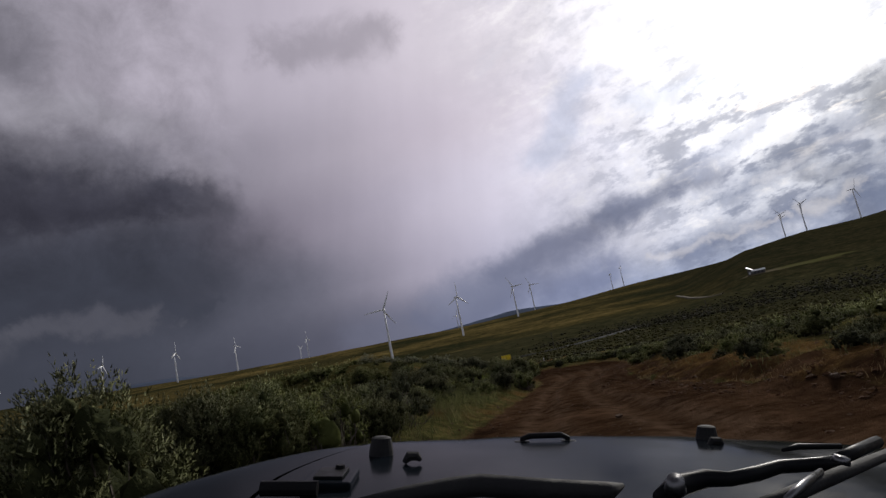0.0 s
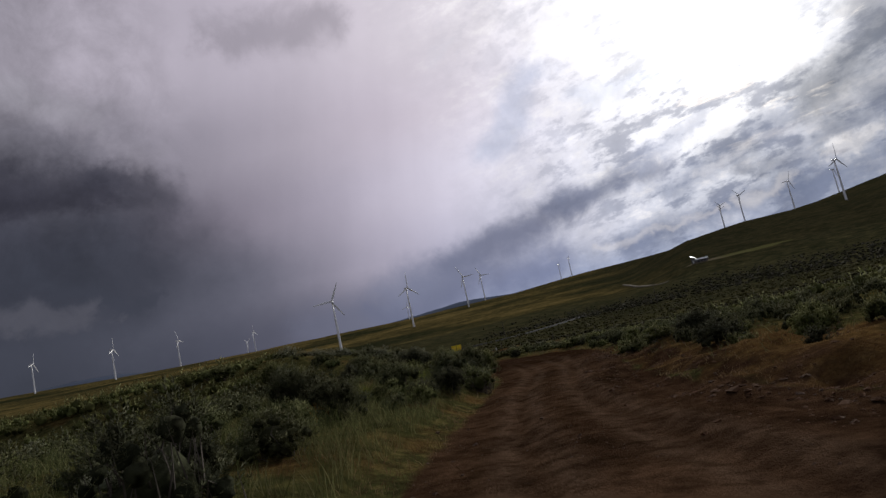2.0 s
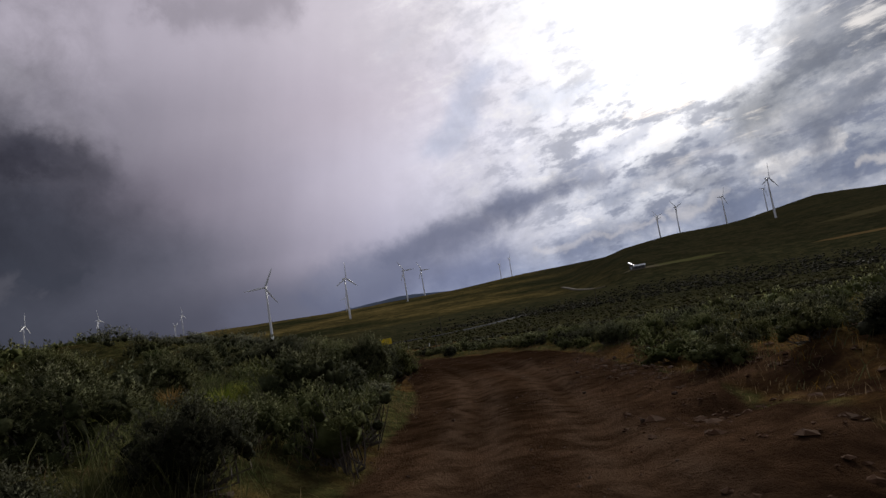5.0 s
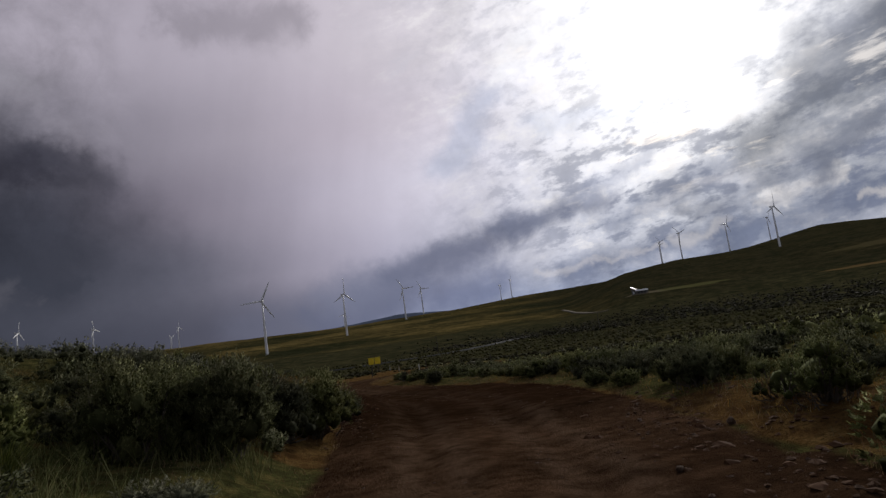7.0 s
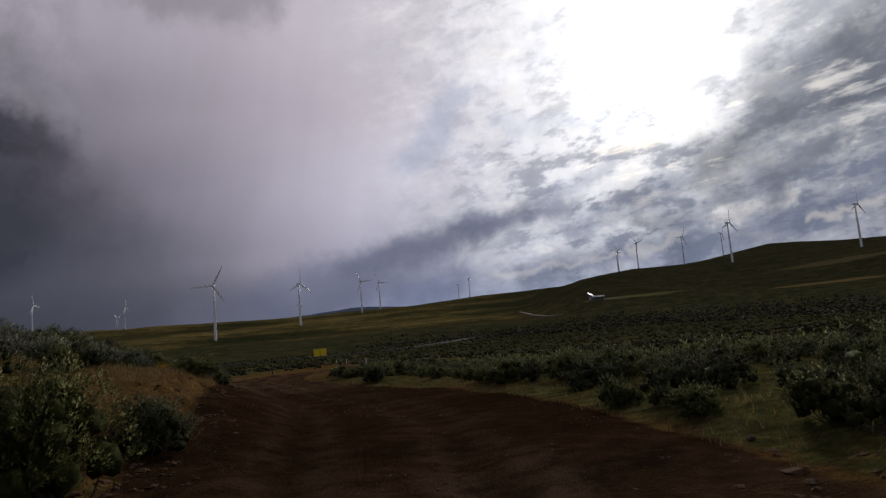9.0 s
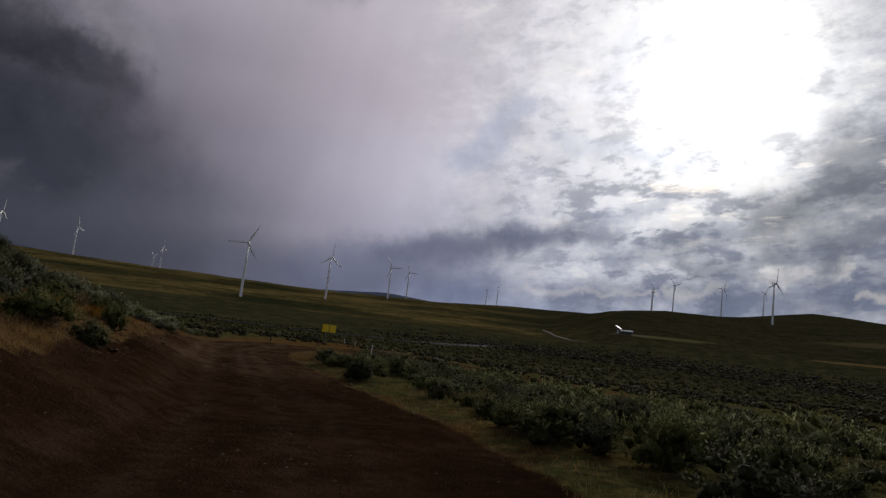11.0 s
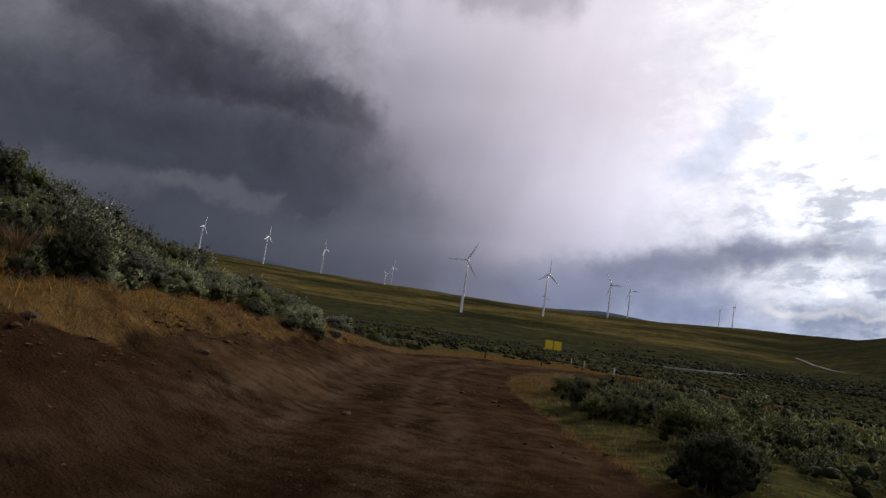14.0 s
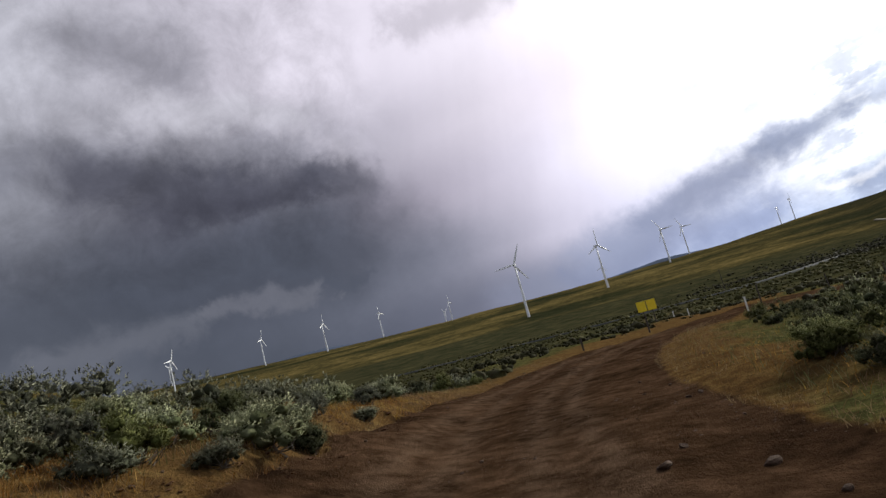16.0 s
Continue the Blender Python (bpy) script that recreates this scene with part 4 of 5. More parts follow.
HOLLOW = [("big", 13.2, 50.8, 0.61, 0.97), ("big", -12.1, 53.6, 1.55, 0.78), ("small", 14.8, 54.8, 1.42, 0.75), ("small", 14.6, 58.3, 0.79, 1.14),
         ("small", 14.2, 59.4, 1.53, 0.75), ("small", 14.0, 60.6, 1.04, 0.95), ("big", 4.7, 60.9, 0.87, 0.79), ("big", 5.1, 62.4, 0.60, 0.89),
         ("hero", 15.0, 62.6, 1.13, 0.75), ("big", 4.0, 67.5, 0.52, 1.50), ("big", 20.1, 67.8, 0.98, 0.97), ("big", 2.1, 68.4, 0.92, 0.82),
         ("big", 3.2, 69.2, 0.80, 0.86), ("small", 14.7, 70.3, 1.03, 0.75), ("bare", 2.9, 70.8, 0.39, 1.09)]
CUT_BANK = [("hero", 2.6, 72.0, 0.80, 0.95), ("hero", 11.5, 72.6, 0.87, 0.85), ("big", 26.2, 72.7, 1.10, 1.11), ("bare", 0.8, 72.8, 0.71, 1.07),
         ("pale", 2.2, 73.2, 0.9, 0.9), ("big", 17.9, 73.5, 0.96, 0.81), ("small", 15.1, 73.8, 1.18, 0.75), ("pale", 1.5, 75.0, 0.95, 0.85),
         ("pale", 1.4, 76.4, 1.0, 0.85), ("hero", 12.3, 76.1, 1.15, 0.75), ("pale", 0.3, 76.0, 1.05, 0.85), ("big", 18.7, 77.7, 0.75, 0.92),
         ("hero", 11.4, 78.9, 0.85, 0.86), ("hero", 10.7, 78.9, 0.66, 0.87), ("big", 14.2, 79.4, 1.55, 0.75), ("pale", 1.6, 80.0, 0.69, 0.77)]
FAR_END = [("bare", 11.3, 80.2, 0.58, 1.09), ("bare", 10.4, 80.3, 0.71, 1.16), ("pale", -1.3, 80.7, 0.77, 0.75), ("pale", 2.1, 81.4, 0.54, 0.83),
         ("bare", 12.8, 81.6, 0.74, 1.31), ("pale", -1.6, 82.4, 0.80, 0.75), ("big", 18.6, 82.5, 0.69, 1.08), ("pale", 0.2, 82.6, 1.04, 0.75),
         ("big", 12.4, 82.6, 1.00, 0.78), ("pale", 2.0, 82.7, 1.17, 0.75), ("big", 12.7, 83.7, 0.68, 1.00), ("pale", -1.8, 83.8, 0.99, 0.75),
         ("pale", 0.8, 84.3, 0.90, 0.80), ("pale", -1.8, 84.9, 0.92, 0.75), ("pale", 1.3, 84.9, 0.71, 0.92), ("hero", 10.4, 85.2, 0.79, 0.79),
         ("bare", 11.0, 86.5, 0.80, 0.93), ("pale", 1.2, 88.3, 0.58, 0.83), ("small", 17.2, 90.9, 1.20, 0.86), ("big", 15.8, 91.6, 1.21, 0.75),
         ("pale", -0.5, 94.1, 1.13, 0.86), ("big", 20.6, 100.0, 1.42, 0.81)]
HILL = [("hero", 1.4, 69.6, 0.85, 1.1), ("hero", -0.8, 72.2, 0.95, 1.15), ("big", -2.4, 74.0, 0.9, 1.2), ("hero", -3.6, 76.4, 0.9, 1.2), ("big", -0.6, 75.6, 0.8, 1.1),
        ("big", -5.2, 78.6, 1.0, 1.2), ("big", 0.8, 66.8, 0.9, 1.1), ("hero", -1.2, 68.8, 1.0, 1.2), ("big", -3.4, 71.6, 1.0, 1.2), ("pale", 0.6, 78.2, 0.8, 1.0)]
LIP = [("pale", 0.2, 77.6, 0.88, 0.9), ("pale", 0.9, 79.0, 0.84, 0.9), ("big", -0.6, 78.8, 0.84, 1.0), ("pale", 0.2, 80.2, 0.80, 0.95), ("big", 1.1, 81.0, 0.80, 0.9), ("big", -0.8, 77.0, 0.80, 1.0), ("pale", -0.4, 81.6, 0.84, 0.95), ("pale", 0.9, 86.2, 0.72, 0.9),
       ("big", -0.2, 86.0, 0.80, 0.9), ("pale", 0.0, 88.0, 0.80, 0.9), ("hero", -1.4, 86.9, 0.64, 1.0), ("pale", 0.5, 90.2, 0.72, 0.9), ("bare", 0.3, 83.6, 0.56, 1.0), ("hero", 1.9, 84.0, 0.60, 0.9)]
MARKED = HILL + LIP + START_OF_WAY + FOOT_OF_TRACK + FIRST_BEND + SECOND_BEND + HOLLOW + CUT_BANK + FAR_END
taken = [(x, y, 0.8 * s) for _, x, y, s, _ in MARKED]
for kind, x, y, s, q in MARKED:
    sage(kind, x, y, s, q)
# more of them scattered on both verges
tries, made = 0, 0
while made < 250 and tries < 9000:
    tries += 1
    y = rng.uniform(-2, 112)
    xl, xr = (float(v) for v in sides(np.array(y)))
    left = rng.random() < 0.5
    off = rng.exponential(4.2) + 0.6
    if y > 86 and not left and off < 3.5 and y < 118:
        continue
    x = xl - off if left else xr + off + (1.0 if y < 30 else 0.3)
    s = rng.uniform(0.6, 1.2) if left else rng.uniform(0.5, 0.95)
    if left:
        s *= 1.1 if y < 50 else 0.8
        if y > 52 and off < 1.9:
            continue
    if left and y < 12 and off < 5:
        continue
    if off > 16 or any((x - a) ** 2 + (y - b) ** 2 < (0.55 * (c + s)) ** 2 for a, b, c in taken):
        continue
    if left and 20 < y < 42 and off < 6 and rng.random() < 0.8:
        continue
    if y < 50 and left and float(lattice(np.array(x / 2.6), np.array(y / 2.6), 77)) < 0.30:
        continue
    taken.append((x, y, s))
    sage("pale" if left and y > 56 and rng.random() < 0.75 else "big" if off < 4 and rng.random() < (0.5 if left else 0.2) else ("bare" if rng.random() < 0.12 else "small"), x, y, s, rng.uniform(0.8, 1.15))
    made += 1


def clump_field(name, xs, ys, tris, per, lumps, lobe, w, h, size, reach, mat, label, fill=0.74):
    """Many low bushes too far to tell apart, in one mesh."""
    vs, fs, ns, gs, n0 = [], [], [], [], 0
    pick = rng.integers(0, 5, len(xs))
    zs = land(xs, ys)
    for t in range(5):
        v, f, nv, gr, _, _ = bush(tris, w, h, lumps, per, size, size * 0.42, lobe, 1, reach, fill)
        m = pick == t
        k = int(m.sum())
        if not k:
            continue
        a, s = rng.uniform(0, 2 * math.pi, k), rng.gamma(9.0, 0.105, k)
        ca, sa = np.cos(a)[:, None], np.sin(a)[:, None]
        x = xs[m][:, None] + (v[:, 0] * ca - v[:, 1] * sa) * s[:, None]
        y = ys[m][:, None] + (v[:, 0] * sa + v[:, 1] * ca) * s[:, None]
        z = zs[m][:, None] + v[:, 2] * (s * rng.uniform(0.8, 1.2, k))[:, None] - 0.03
        vs.append(np.stack([x, y, z], -1).reshape(-1, 3))
        ns.append(np.stack([nv[:, 0] * ca - nv[:, 1] * sa, nv[:, 0] * sa + nv[:, 1] * ca, np.broadcast_to(nv[:, 2], x.shape)], -1).reshape(-1, 3))
        fs.append((f[None] + (np.arange(k) * len(v))[:, None, None]).reshape(-1, 3) + n0)
        gs.append(np.tile(gr, k))
        n0 += k * len(v)
    return tagged(new(name, mesh_np(name, np.concatenate(vs), np.concatenate(fs), mat, True, np.concatenate(ns), tip_shade=np.concatenate(gs))), label, "sagebrush", kind="stuff")


def scatter(n, lo, hi, box_, gap=0.58):
    """Places off the track between two distances from the way, inside the view."""
    x, y = rng.uniform(box_[0], box_[1], n), rng.uniform(box_[2], box_[3], n)
    xl, xr = sides(y)
    off = np.where(y > 150, 50.0, np.maximum(xl - x, x - xr))
    d = np.hypot(x - 9, y - 52)
    keep = (off > 0.9) & (d > lo) & (d < hi) & (np.abs(np.degrees(np.arctan2(x + 4, y + 34))) < 50)
    bend = off_bend(x, y)
    keep &= (bend > 5.6) & ((bend > 10) | (y > 140) | (x > 50) | (rng.random(n) < 0.4)) & ~((y > 84) & (y < 118) & (x > xr) & (x < xr + 4)) & (lattice(x / 6, y / 6, 55) + 0.6 * lattice(x / 2.2, y / 2.2, 56) > gap)
    return x[keep], y[keep]


NEAR_BOX, FAR_BOX = (-55, 75, -6, 122), (-150, 460, -6, 640)
ax, ay = scatter(8600, 0, 58, NEAR_BOX, 0.60)
left_side = ax < sides(ay)[0]
oo = np.maximum(sides(ay)[0] - ax, ax - sides(ay)[1])
far_enough = oo > np.where(left_side, np.where(ay < 50, 5.0, 2.6), 4.2)
close = far_enough & (oo < np.where(left_side, 15, 12)) & (ay > -2) & (ay < 112)
away = far_enough & ~close
pale = close & left_side & (ay > 56)
close &= ~pale
clump_field("sagebrush_flats", ax[pale], ay[pale], 110, 6, 8, (0.34, 0.54), 1.2, 0.78, 0.058, 0.13, M_SAGE_PALE, "silvery sagebrush covering the bank above the track", 0.38)
clump_field("sagebrush_flats", ax[close], ay[close], 100, 6, 8, (0.34, 0.54), 1.2, 0.78, 0.058, 0.13, M_SAGE, "grey-green sagebrush covering the slope beside the track", 0.40)
clump_field("sagebrush_flats", ax[away], ay[away], 24, 5, 4, (0.45, 0.7), 1.25, 0.85, 0.13, 0.28, M_SAGE, "grey-green sagebrush covering the slope beside the track")
bx, by = scatter(84000, 58, 145, FAR_BOX, 0.62)
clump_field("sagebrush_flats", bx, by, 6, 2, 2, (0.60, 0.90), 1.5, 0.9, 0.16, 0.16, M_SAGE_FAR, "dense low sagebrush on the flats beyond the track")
cx_, cy_ = scatter(52000, 145, 300, FAR_BOX)
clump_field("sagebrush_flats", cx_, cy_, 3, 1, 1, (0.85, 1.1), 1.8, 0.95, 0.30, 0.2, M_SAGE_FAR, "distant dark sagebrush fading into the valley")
ex, ey = scatter(62000, 300, 600, FAR_BOX)
kk = (np.degrees(np.arctan2(ex, ey)) > rng.uniform(5, 16, len(ex))) & (np.hypot(ex - 9, ey - 52) < rng.triangular(300, 330, 600, len(ex)))
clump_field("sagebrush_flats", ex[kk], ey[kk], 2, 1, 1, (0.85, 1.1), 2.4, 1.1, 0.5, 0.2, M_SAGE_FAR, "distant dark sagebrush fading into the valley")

# ---- grass ----


def blades(name, x, y, hgt, wid, mat, label):
    n = len(x)
    z = land(x, y) - 0.02
    a = rng.uniform(0, 2 * math.pi, n)
    lean = rng.uniform(0.15, 1.1, n)[:, None] * np.stack([np.cos(a), np.sin(a)], 1)
    b = rng.uniform(0, 2 * math.pi, n)
    sd = np.stack([np.cos(b), np.sin(b)], 1) * (wid / 2)[:, None]
    base = np.stack([x, y], 1)

    def pt(t, k):
        xy = base + lean * (t ** 1.7 * hgt)[:, None] + sd * k
        return np.concatenate([xy, (z + t * hgt * 0.95)[:, None]], 1)
    one = np.ones(n)
    v = np.stack([pt(0 * one, 1), pt(0 * one, -1), pt(0.55 * one, -0.75), pt(0.55 * one, 0.75), pt(one, 0.12), pt(one, -0.12)], 1).reshape(-1, 3)
    i = np.arange(n)[:, None] * 6
    f = np.concatenate([i + np.array([0, 1, 2, 3]), i + np.array([3, 2, 5, 4])])
    return tagged(new(name, mesh_np(name, v, f, mat)), label, "grass", kind="stuff")


def verge(n, reach, lo, hi, bias_left=0.5):
    y = rng.uniform(lo, hi, n)
    xl, xr = sides(y)
    left = rng.random(n) < bias_left
    off = rng.exponential(reach, n) - 0.25
    return np.where(left, xl - off, xr + off), y, off


x, y, off = verge(56000, 2.0, 0, 120)
keep = lattice(x / 0.9, y / 0.9, 61) * 0.6 + lattice(x / 0.3, y / 0.3, 62) * 0.4 > 0.45
x, y = x[keep], y[keep]
blades("dry_grass", x, y, rng.uniform(0.05, 0.18, len(x)) * (0.6 + 0.8 * lattice(x / 2, y / 2, 63)), rng.uniform(0.004, 0.009, len(x)), M_STRAW, "dry orange-brown grass along the edges of the track")
y = rng.uniform(54, 106, 26000)
off = rng.exponential(1.3, 26000)
x = sides(y)[0] - off + 0.1
keep = lattice(x / 0.7, y / 0.7, 64) * 0.6 + lattice(x / 0.25, y / 0.25, 65) * 0.4 > 0.42
x, y = x[keep], y[keep]
blades("dry_grass", x, y, rng.uniform(0.05, 0.20, len(x)), rng.uniform(0.004, 0.009, len(x)), M_STRAW, "dry orange-brown grass on top of the cut bank")
y = rng.uniform(68, 94, 20000)
off = rng.uniform(-0.25, 2.3, 20000)
x = sides(y)[0] - off
keep = lattice(x / 0.8, y / 0.8, 66) * 0.55 + lattice(x / 0.22, y / 0.22, 67) * 0.45 > 0.48 + 0.16 * (off < 0.4)
x, y = x[keep], y[keep]
blades("dry_grass", x, y, rng.uniform(0.04, 0.20, len(x)), rng.uniform(0.004, 0.009, len(x)), M_STRAW, "dry orange-brown grass on top of the cut bank")
y = rng.uniform(8, 44, 42000)
off = rng.uniform(0.5, 7.5, 42000)
x = sides(y)[0] - off
keep = lattice(x / 1.3, y / 1.3, 73) * 0.5 + lattice(x / 0.45, y / 0.45, 74) * 0.5 > 0.48
x, y = x[keep], y[keep]
blades("green_grass", x, y, rng.uniform(0.2, 0.58, len(x)) * (0.5 + lattice(x / 1.1, y / 1.1, 75)), rng.uniform(0.005, 0.011, len(x)), M_GRASS, "tall green grass between the bushes beside the track")
y = rng.uniform(30, 96, 34000)
off = rng.uniform(0.4, 11, 34000)
x = sides(y)[1] + off
keep = lattice(x / 1.2, y / 1.2, 76) * 0.5 + lattice(x / 0.4, y / 0.4, 78) * 0.5 > 0.52
x, y = x[keep], y[keep]
half_way = rng.random(len(x)) < 0.35
for sel, mat, lab in ((half_way, M_STRAW, "dry yellow grass between the sagebrush"), (~half_way, M_GRASS, "green grass between the sagebrush")):
    blades("field_grass", x[sel], y[sel], rng.uniform(0.06, 0.22, sel.sum()), rng.uniform(0.004, 0.008, sel.sum()), mat, lab)
x, y, off = verge(56000, 4.5, -2, 110, 0.7)
keep = (lattice(x / 1.4, y / 1.4, 71) * 0.6 + lattice(x / 0.4, y / 0.4, 72) * 0.4 > 0.56) & (off > 0.6) & ((y < 52) | (rng.random(len(y)) < 0.35))
x, y = x[keep], y[keep]
blades("green_grass", x, y, rng.uniform(0.12, 0.42, len(x)), rng.uniform(0.006, 0.013, len(x)), M_GRASS, "green and yellow grass growing between the sagebrush")


def make_tuft(h, n, mat):
    a = rng.uniform(0, 2 * math.pi, n)
    r = rng.uniform(0, 0.16, n)
    ln = rng.uniform(0.15, 0.75, n)
    hh_ = h * rng.uniform(0.6, 1.15, n)
    b = a + rng.normal(0, 0.5, n)
    base = np.stack([r * np.cos(a), r * np.sin(a), np.full(n, -0.03)], 1)
    d = np.stack([np.cos(b), np.sin(b)], 1) * ln[:, None]
    s = np.stack([-np.sin(b), np.cos(b), 0 * b], 1) * 0.006

    def pt(t, k):
        return base + np.concatenate([d * (t ** 1.8 * hh_)[:, None], (t * hh_ * (1 - 0.2 * t))[:, None]], 1) + s * k
    o = np.ones(n)
    v = np.stack([pt(0 * o, 1), pt(0 * o, -1), pt(0.5 * o, -1), pt(0.5 * o, 1), pt(o, 0.15), pt(o, -0.15)], 1).reshape(-1, 3)
    i = np.arange(n)[:, None] * 6
    return mesh_np("grass_tuft", v, np.concatenate([i + np.array([0, 1, 2, 3]), i + np.array([3, 2, 5, 4])]), mat)


TUFT_G, TUFT_S = [make_tuft(0.62, 260, M_GRASS) for _ in range(2)], [make_tuft(0.55, 170, M_STRAW) for _ in range(2)]
for k, (x, y, g) in enumerate([(1.9, 35.3, 1), (1.1, 36.1, 1), (2.4, 36.9, 1), (1.5, 37.8, 1), (2.6, 38.8, 1), (0.4, 39.5, 1), (-0.3, 35.7, 1), (-0.1, 40.9, 1), (1.8, 41.5, 1), (-1.5, 38.0, 1), (-2.0, 34.0, 1), (-0.7, 28.3, 1), (0.4, 38.0, 1), (1.1, 38.7, 1), (-0.2, 37.4, 0), (1.7, 39.9, 1), (-1.0, 39.0, 1), (-2.3, 17.8, 1), (-2.8, 19.9, 1), (-1.4, 24.1, 0), (-2.7, 25.5, 1), (0.2, 32.1, 1), (-0.9, 33.2, 0), (2.1, 72.9, 1), (1.5, 72.2, 0), (0.9, 73.5, 0), (0.3, 71.8, 0), (3.2, 68.5, 0), (2.6, 66.8, 0), (11.1, 82.3, 1), (15.6, 84.0, 1), (13.0, 39.5, 1)]):
    ob = new("grass_tuft", (TUFT_G if g else TUFT_S)[k % 2])
    ob.matrix_basis = pose(x, y, height(x, y), 0, 0, rng.uniform(0, 360)) @ Matrix.Diagonal((1, 1, rng.uniform(0.8, 1.2), 1))
    tagged(ob, "tall green bunchgrass at the foot of the bushes" if g else "tall dry straw-coloured grass on the bank", "grass tuft", "bunchgrass")

# ---- stones ----


def make_stone(seed, sub=2, lumpy=0.05):
    bm = bmesh.new()
    bmesh.ops.create_icosphere(bm, subdivisions=sub, radius=0.5)
    r = np.random.default_rng(seed)
    planes = [(Vector(r.normal(0, 1, 3)).normalized(), r.uniform(0.26, 0.42)) for _ in range(9)]
    for v in bm.verts:
        for n, d in planes:
            k = v.co.dot(n) - d
            if k > 0:
                v.co -= n * k
        q = v.co * 5 + Vector((seed, 0, 0))
        v.co += v.co.normalized() * (noise.noise(q) * lumpy + noise.noise(q * 3) * 0.02)
        v.co.z *= 0.7
    me = bpy.data.meshes.new("stone")
    bm.to_mesh(me)
    bm.free()
    me.materials.append(M_ROCK)
    return me


STONES = [make_stone(k) for k in range(6)]


def stone(x, y, s, label="loose dark basalt stone on the dirt track"):
    ob = new("stone", STONES[int(rng.integers(0, 6))])
    ob.matrix_basis = pose(x, y, height(x, y) + s * 0.12, rng.uniform(-20, 20), rng.uniform(-20, 20), rng.uniform(0, 360)) @ Matrix.Diagonal((s, s * rng.uniform(0.7, 1.1), s * rng.uniform(0.7, 1.1), 1))
    return tagged(ob, label, "stone", "stones on the track")


stone(6.35, 73.9, 0.2)
for k in range(150):
    y = rng.uniform(3, 112)
    xl, xr = (float(v) for v in sides(np.array(y)))
    e = rng.random()
    x = xr + rng.normal(-0.3, 0.7) if e < 0.45 else (xl + rng.normal(0.2, 0.6) if e < 0.8 else rng.uniform(xl, xr))
    stone(x, y, float(rng.choice([0.06, 0.09, 0.12, 0.2], p=[0.4, 0.35, 0.18, 0.07])))


def gravel():
    y = rng.uniform(2, 112, 9000)
    xl, xr = sides(y)
    t = rng.random(9000)
    x = np.where(t < 0.4, xr - rng.exponential(0.9, 9000), np.where(t < 0.7, xl + rng.exponential(0.8, 9000), xl + (xr - xl) * rng.normal(0.47, 0.09, 9000)))
    k = (lattice(x / 1.1, y / 1.6, 81) > 0.5) & (x > xl - 0.4) & (x < xr + 0.4)
    x, y = x[k], y[k]
    oct_v = np.array([(1, 0, 0), (-1, 0, 0), (0, 1, 0), (0, -1, 0), (0.2, 0.1, 0.5), (0, 0, -0.5)])
    oct_f = np.array([(0, 2, 4), (2, 1, 4), (1, 3, 4), (3, 0, 4), (2, 0, 5), (1, 2, 5), (3, 1, 5), (0, 3, 5)])
    n = len(x)
    s = rng.gamma(2.0, 0.005, n)[:, None, None] + 0.005
    v = oct_v[None] * s * rng.uniform(0.6, 1.4, (n, 6, 1))
    v = v + np.stack([x, y, land(x, y)], 1)[:, None]
    f = oct_f[None] + (np.arange(n) * 6)[:, None, None]
    return tagged(new("gravel", mesh_np("gravel", v.reshape(-1, 3), f.reshape(-1, 3), M_ROCK)), "loose gravel and clods on the dirt track", "gravel", kind="stuff")


gravel()


def clods():
    """Crumbs of earth and rock on the cut bank and the broken right-hand edge."""
    n = 5200
    y = np.concatenate([rng.uniform(46, 100, n), rng.uniform(1, 46, n)])
    xl, xr = sides(y)
    x = np.where(np.arange(2 * n) < n, xl + rng.normal(0.1, 0.38, 2 * n), xr + np.where(rng.random(2 * n) < 0.5, rng.normal(-0.4, 0.9, 2 * n), rng.uniform(-1.0, 5.0, 2 * n)))
    k = lattice(x / 0.7, y / 0.9, 83) * 0.6 + lattice(x / 0.25, y / 0.25, 84) * 0.4 > 0.5
    x, y = x[k], y[k]
    m = len(x)
    base = np.array([(1, 0.2, 0), (0.3, 1, 0.1), (-0.8, 0.6, 0), (-0.9, -0.5, 0.1), (0.2, -1, 0), (0.1, 0.3, 0.42), (0.4, -0.4, 0.36), (-0.3, 0.2, -0.5)])
    tri = np.array([(0, 1, 6), (1, 5, 6), (1, 2, 5), (2, 3, 5), (3, 6, 5), (3, 4, 6), (4, 0, 6), (1, 0, 7), (2, 1, 7), (3, 2, 7), (4, 3, 7), (0, 4, 7)])
    a = rng.uniform(0, 2 * math.pi, m)
    s = (rng.gamma(1.6, 0.011, m) + 0.010) * np.where(y > 46, 1.05, 1.25)
    v = base[None] * s[:, None, None] * rng.uniform(0.7, 1.3, (m, 8, 1))
    ca, sa = np.cos(a)[:, None], np.sin(a)[:, None]
    v = np.stack([v[..., 0] * ca - v[..., 1] * sa, v[..., 0] * sa + v[..., 1] * ca, v[..., 2]], -1) + np.stack([x, y, land(x, y)], 1)[:, None]
    f = tri[None] + (np.arange(m) * 8)[:, None, None]
    return tagged(new("earth_crumbs", mesh_np("earth_crumbs", v.reshape(-1, 3), f.reshape(-1, 3), M_CLOD)), "crumbling red earth and broken rock along the banks", "clods", kind="stuff")


clods()

# ---- sign, posts, shed, cars ----


def notice_sign(x, y, turn):
    t = empty("road_sign", pose(x, y, height(x, y), 0, 0, turn), "pair of yellow sign panels on dark wooden posts beside the track", "sign")
    for k in (-1, 1):
        part("panel", box(1.08, 0.03, 1.28, (k * 0.60, 0, 2.25), 0.01), M_YELLOW, t)
        part("post", box(0.11, 0.11, 2.9, (k * 0.57, 0.075, 1.3), 0.012), M_POST, t)
    return t


notice_sign(12.0, 154.1, -6)


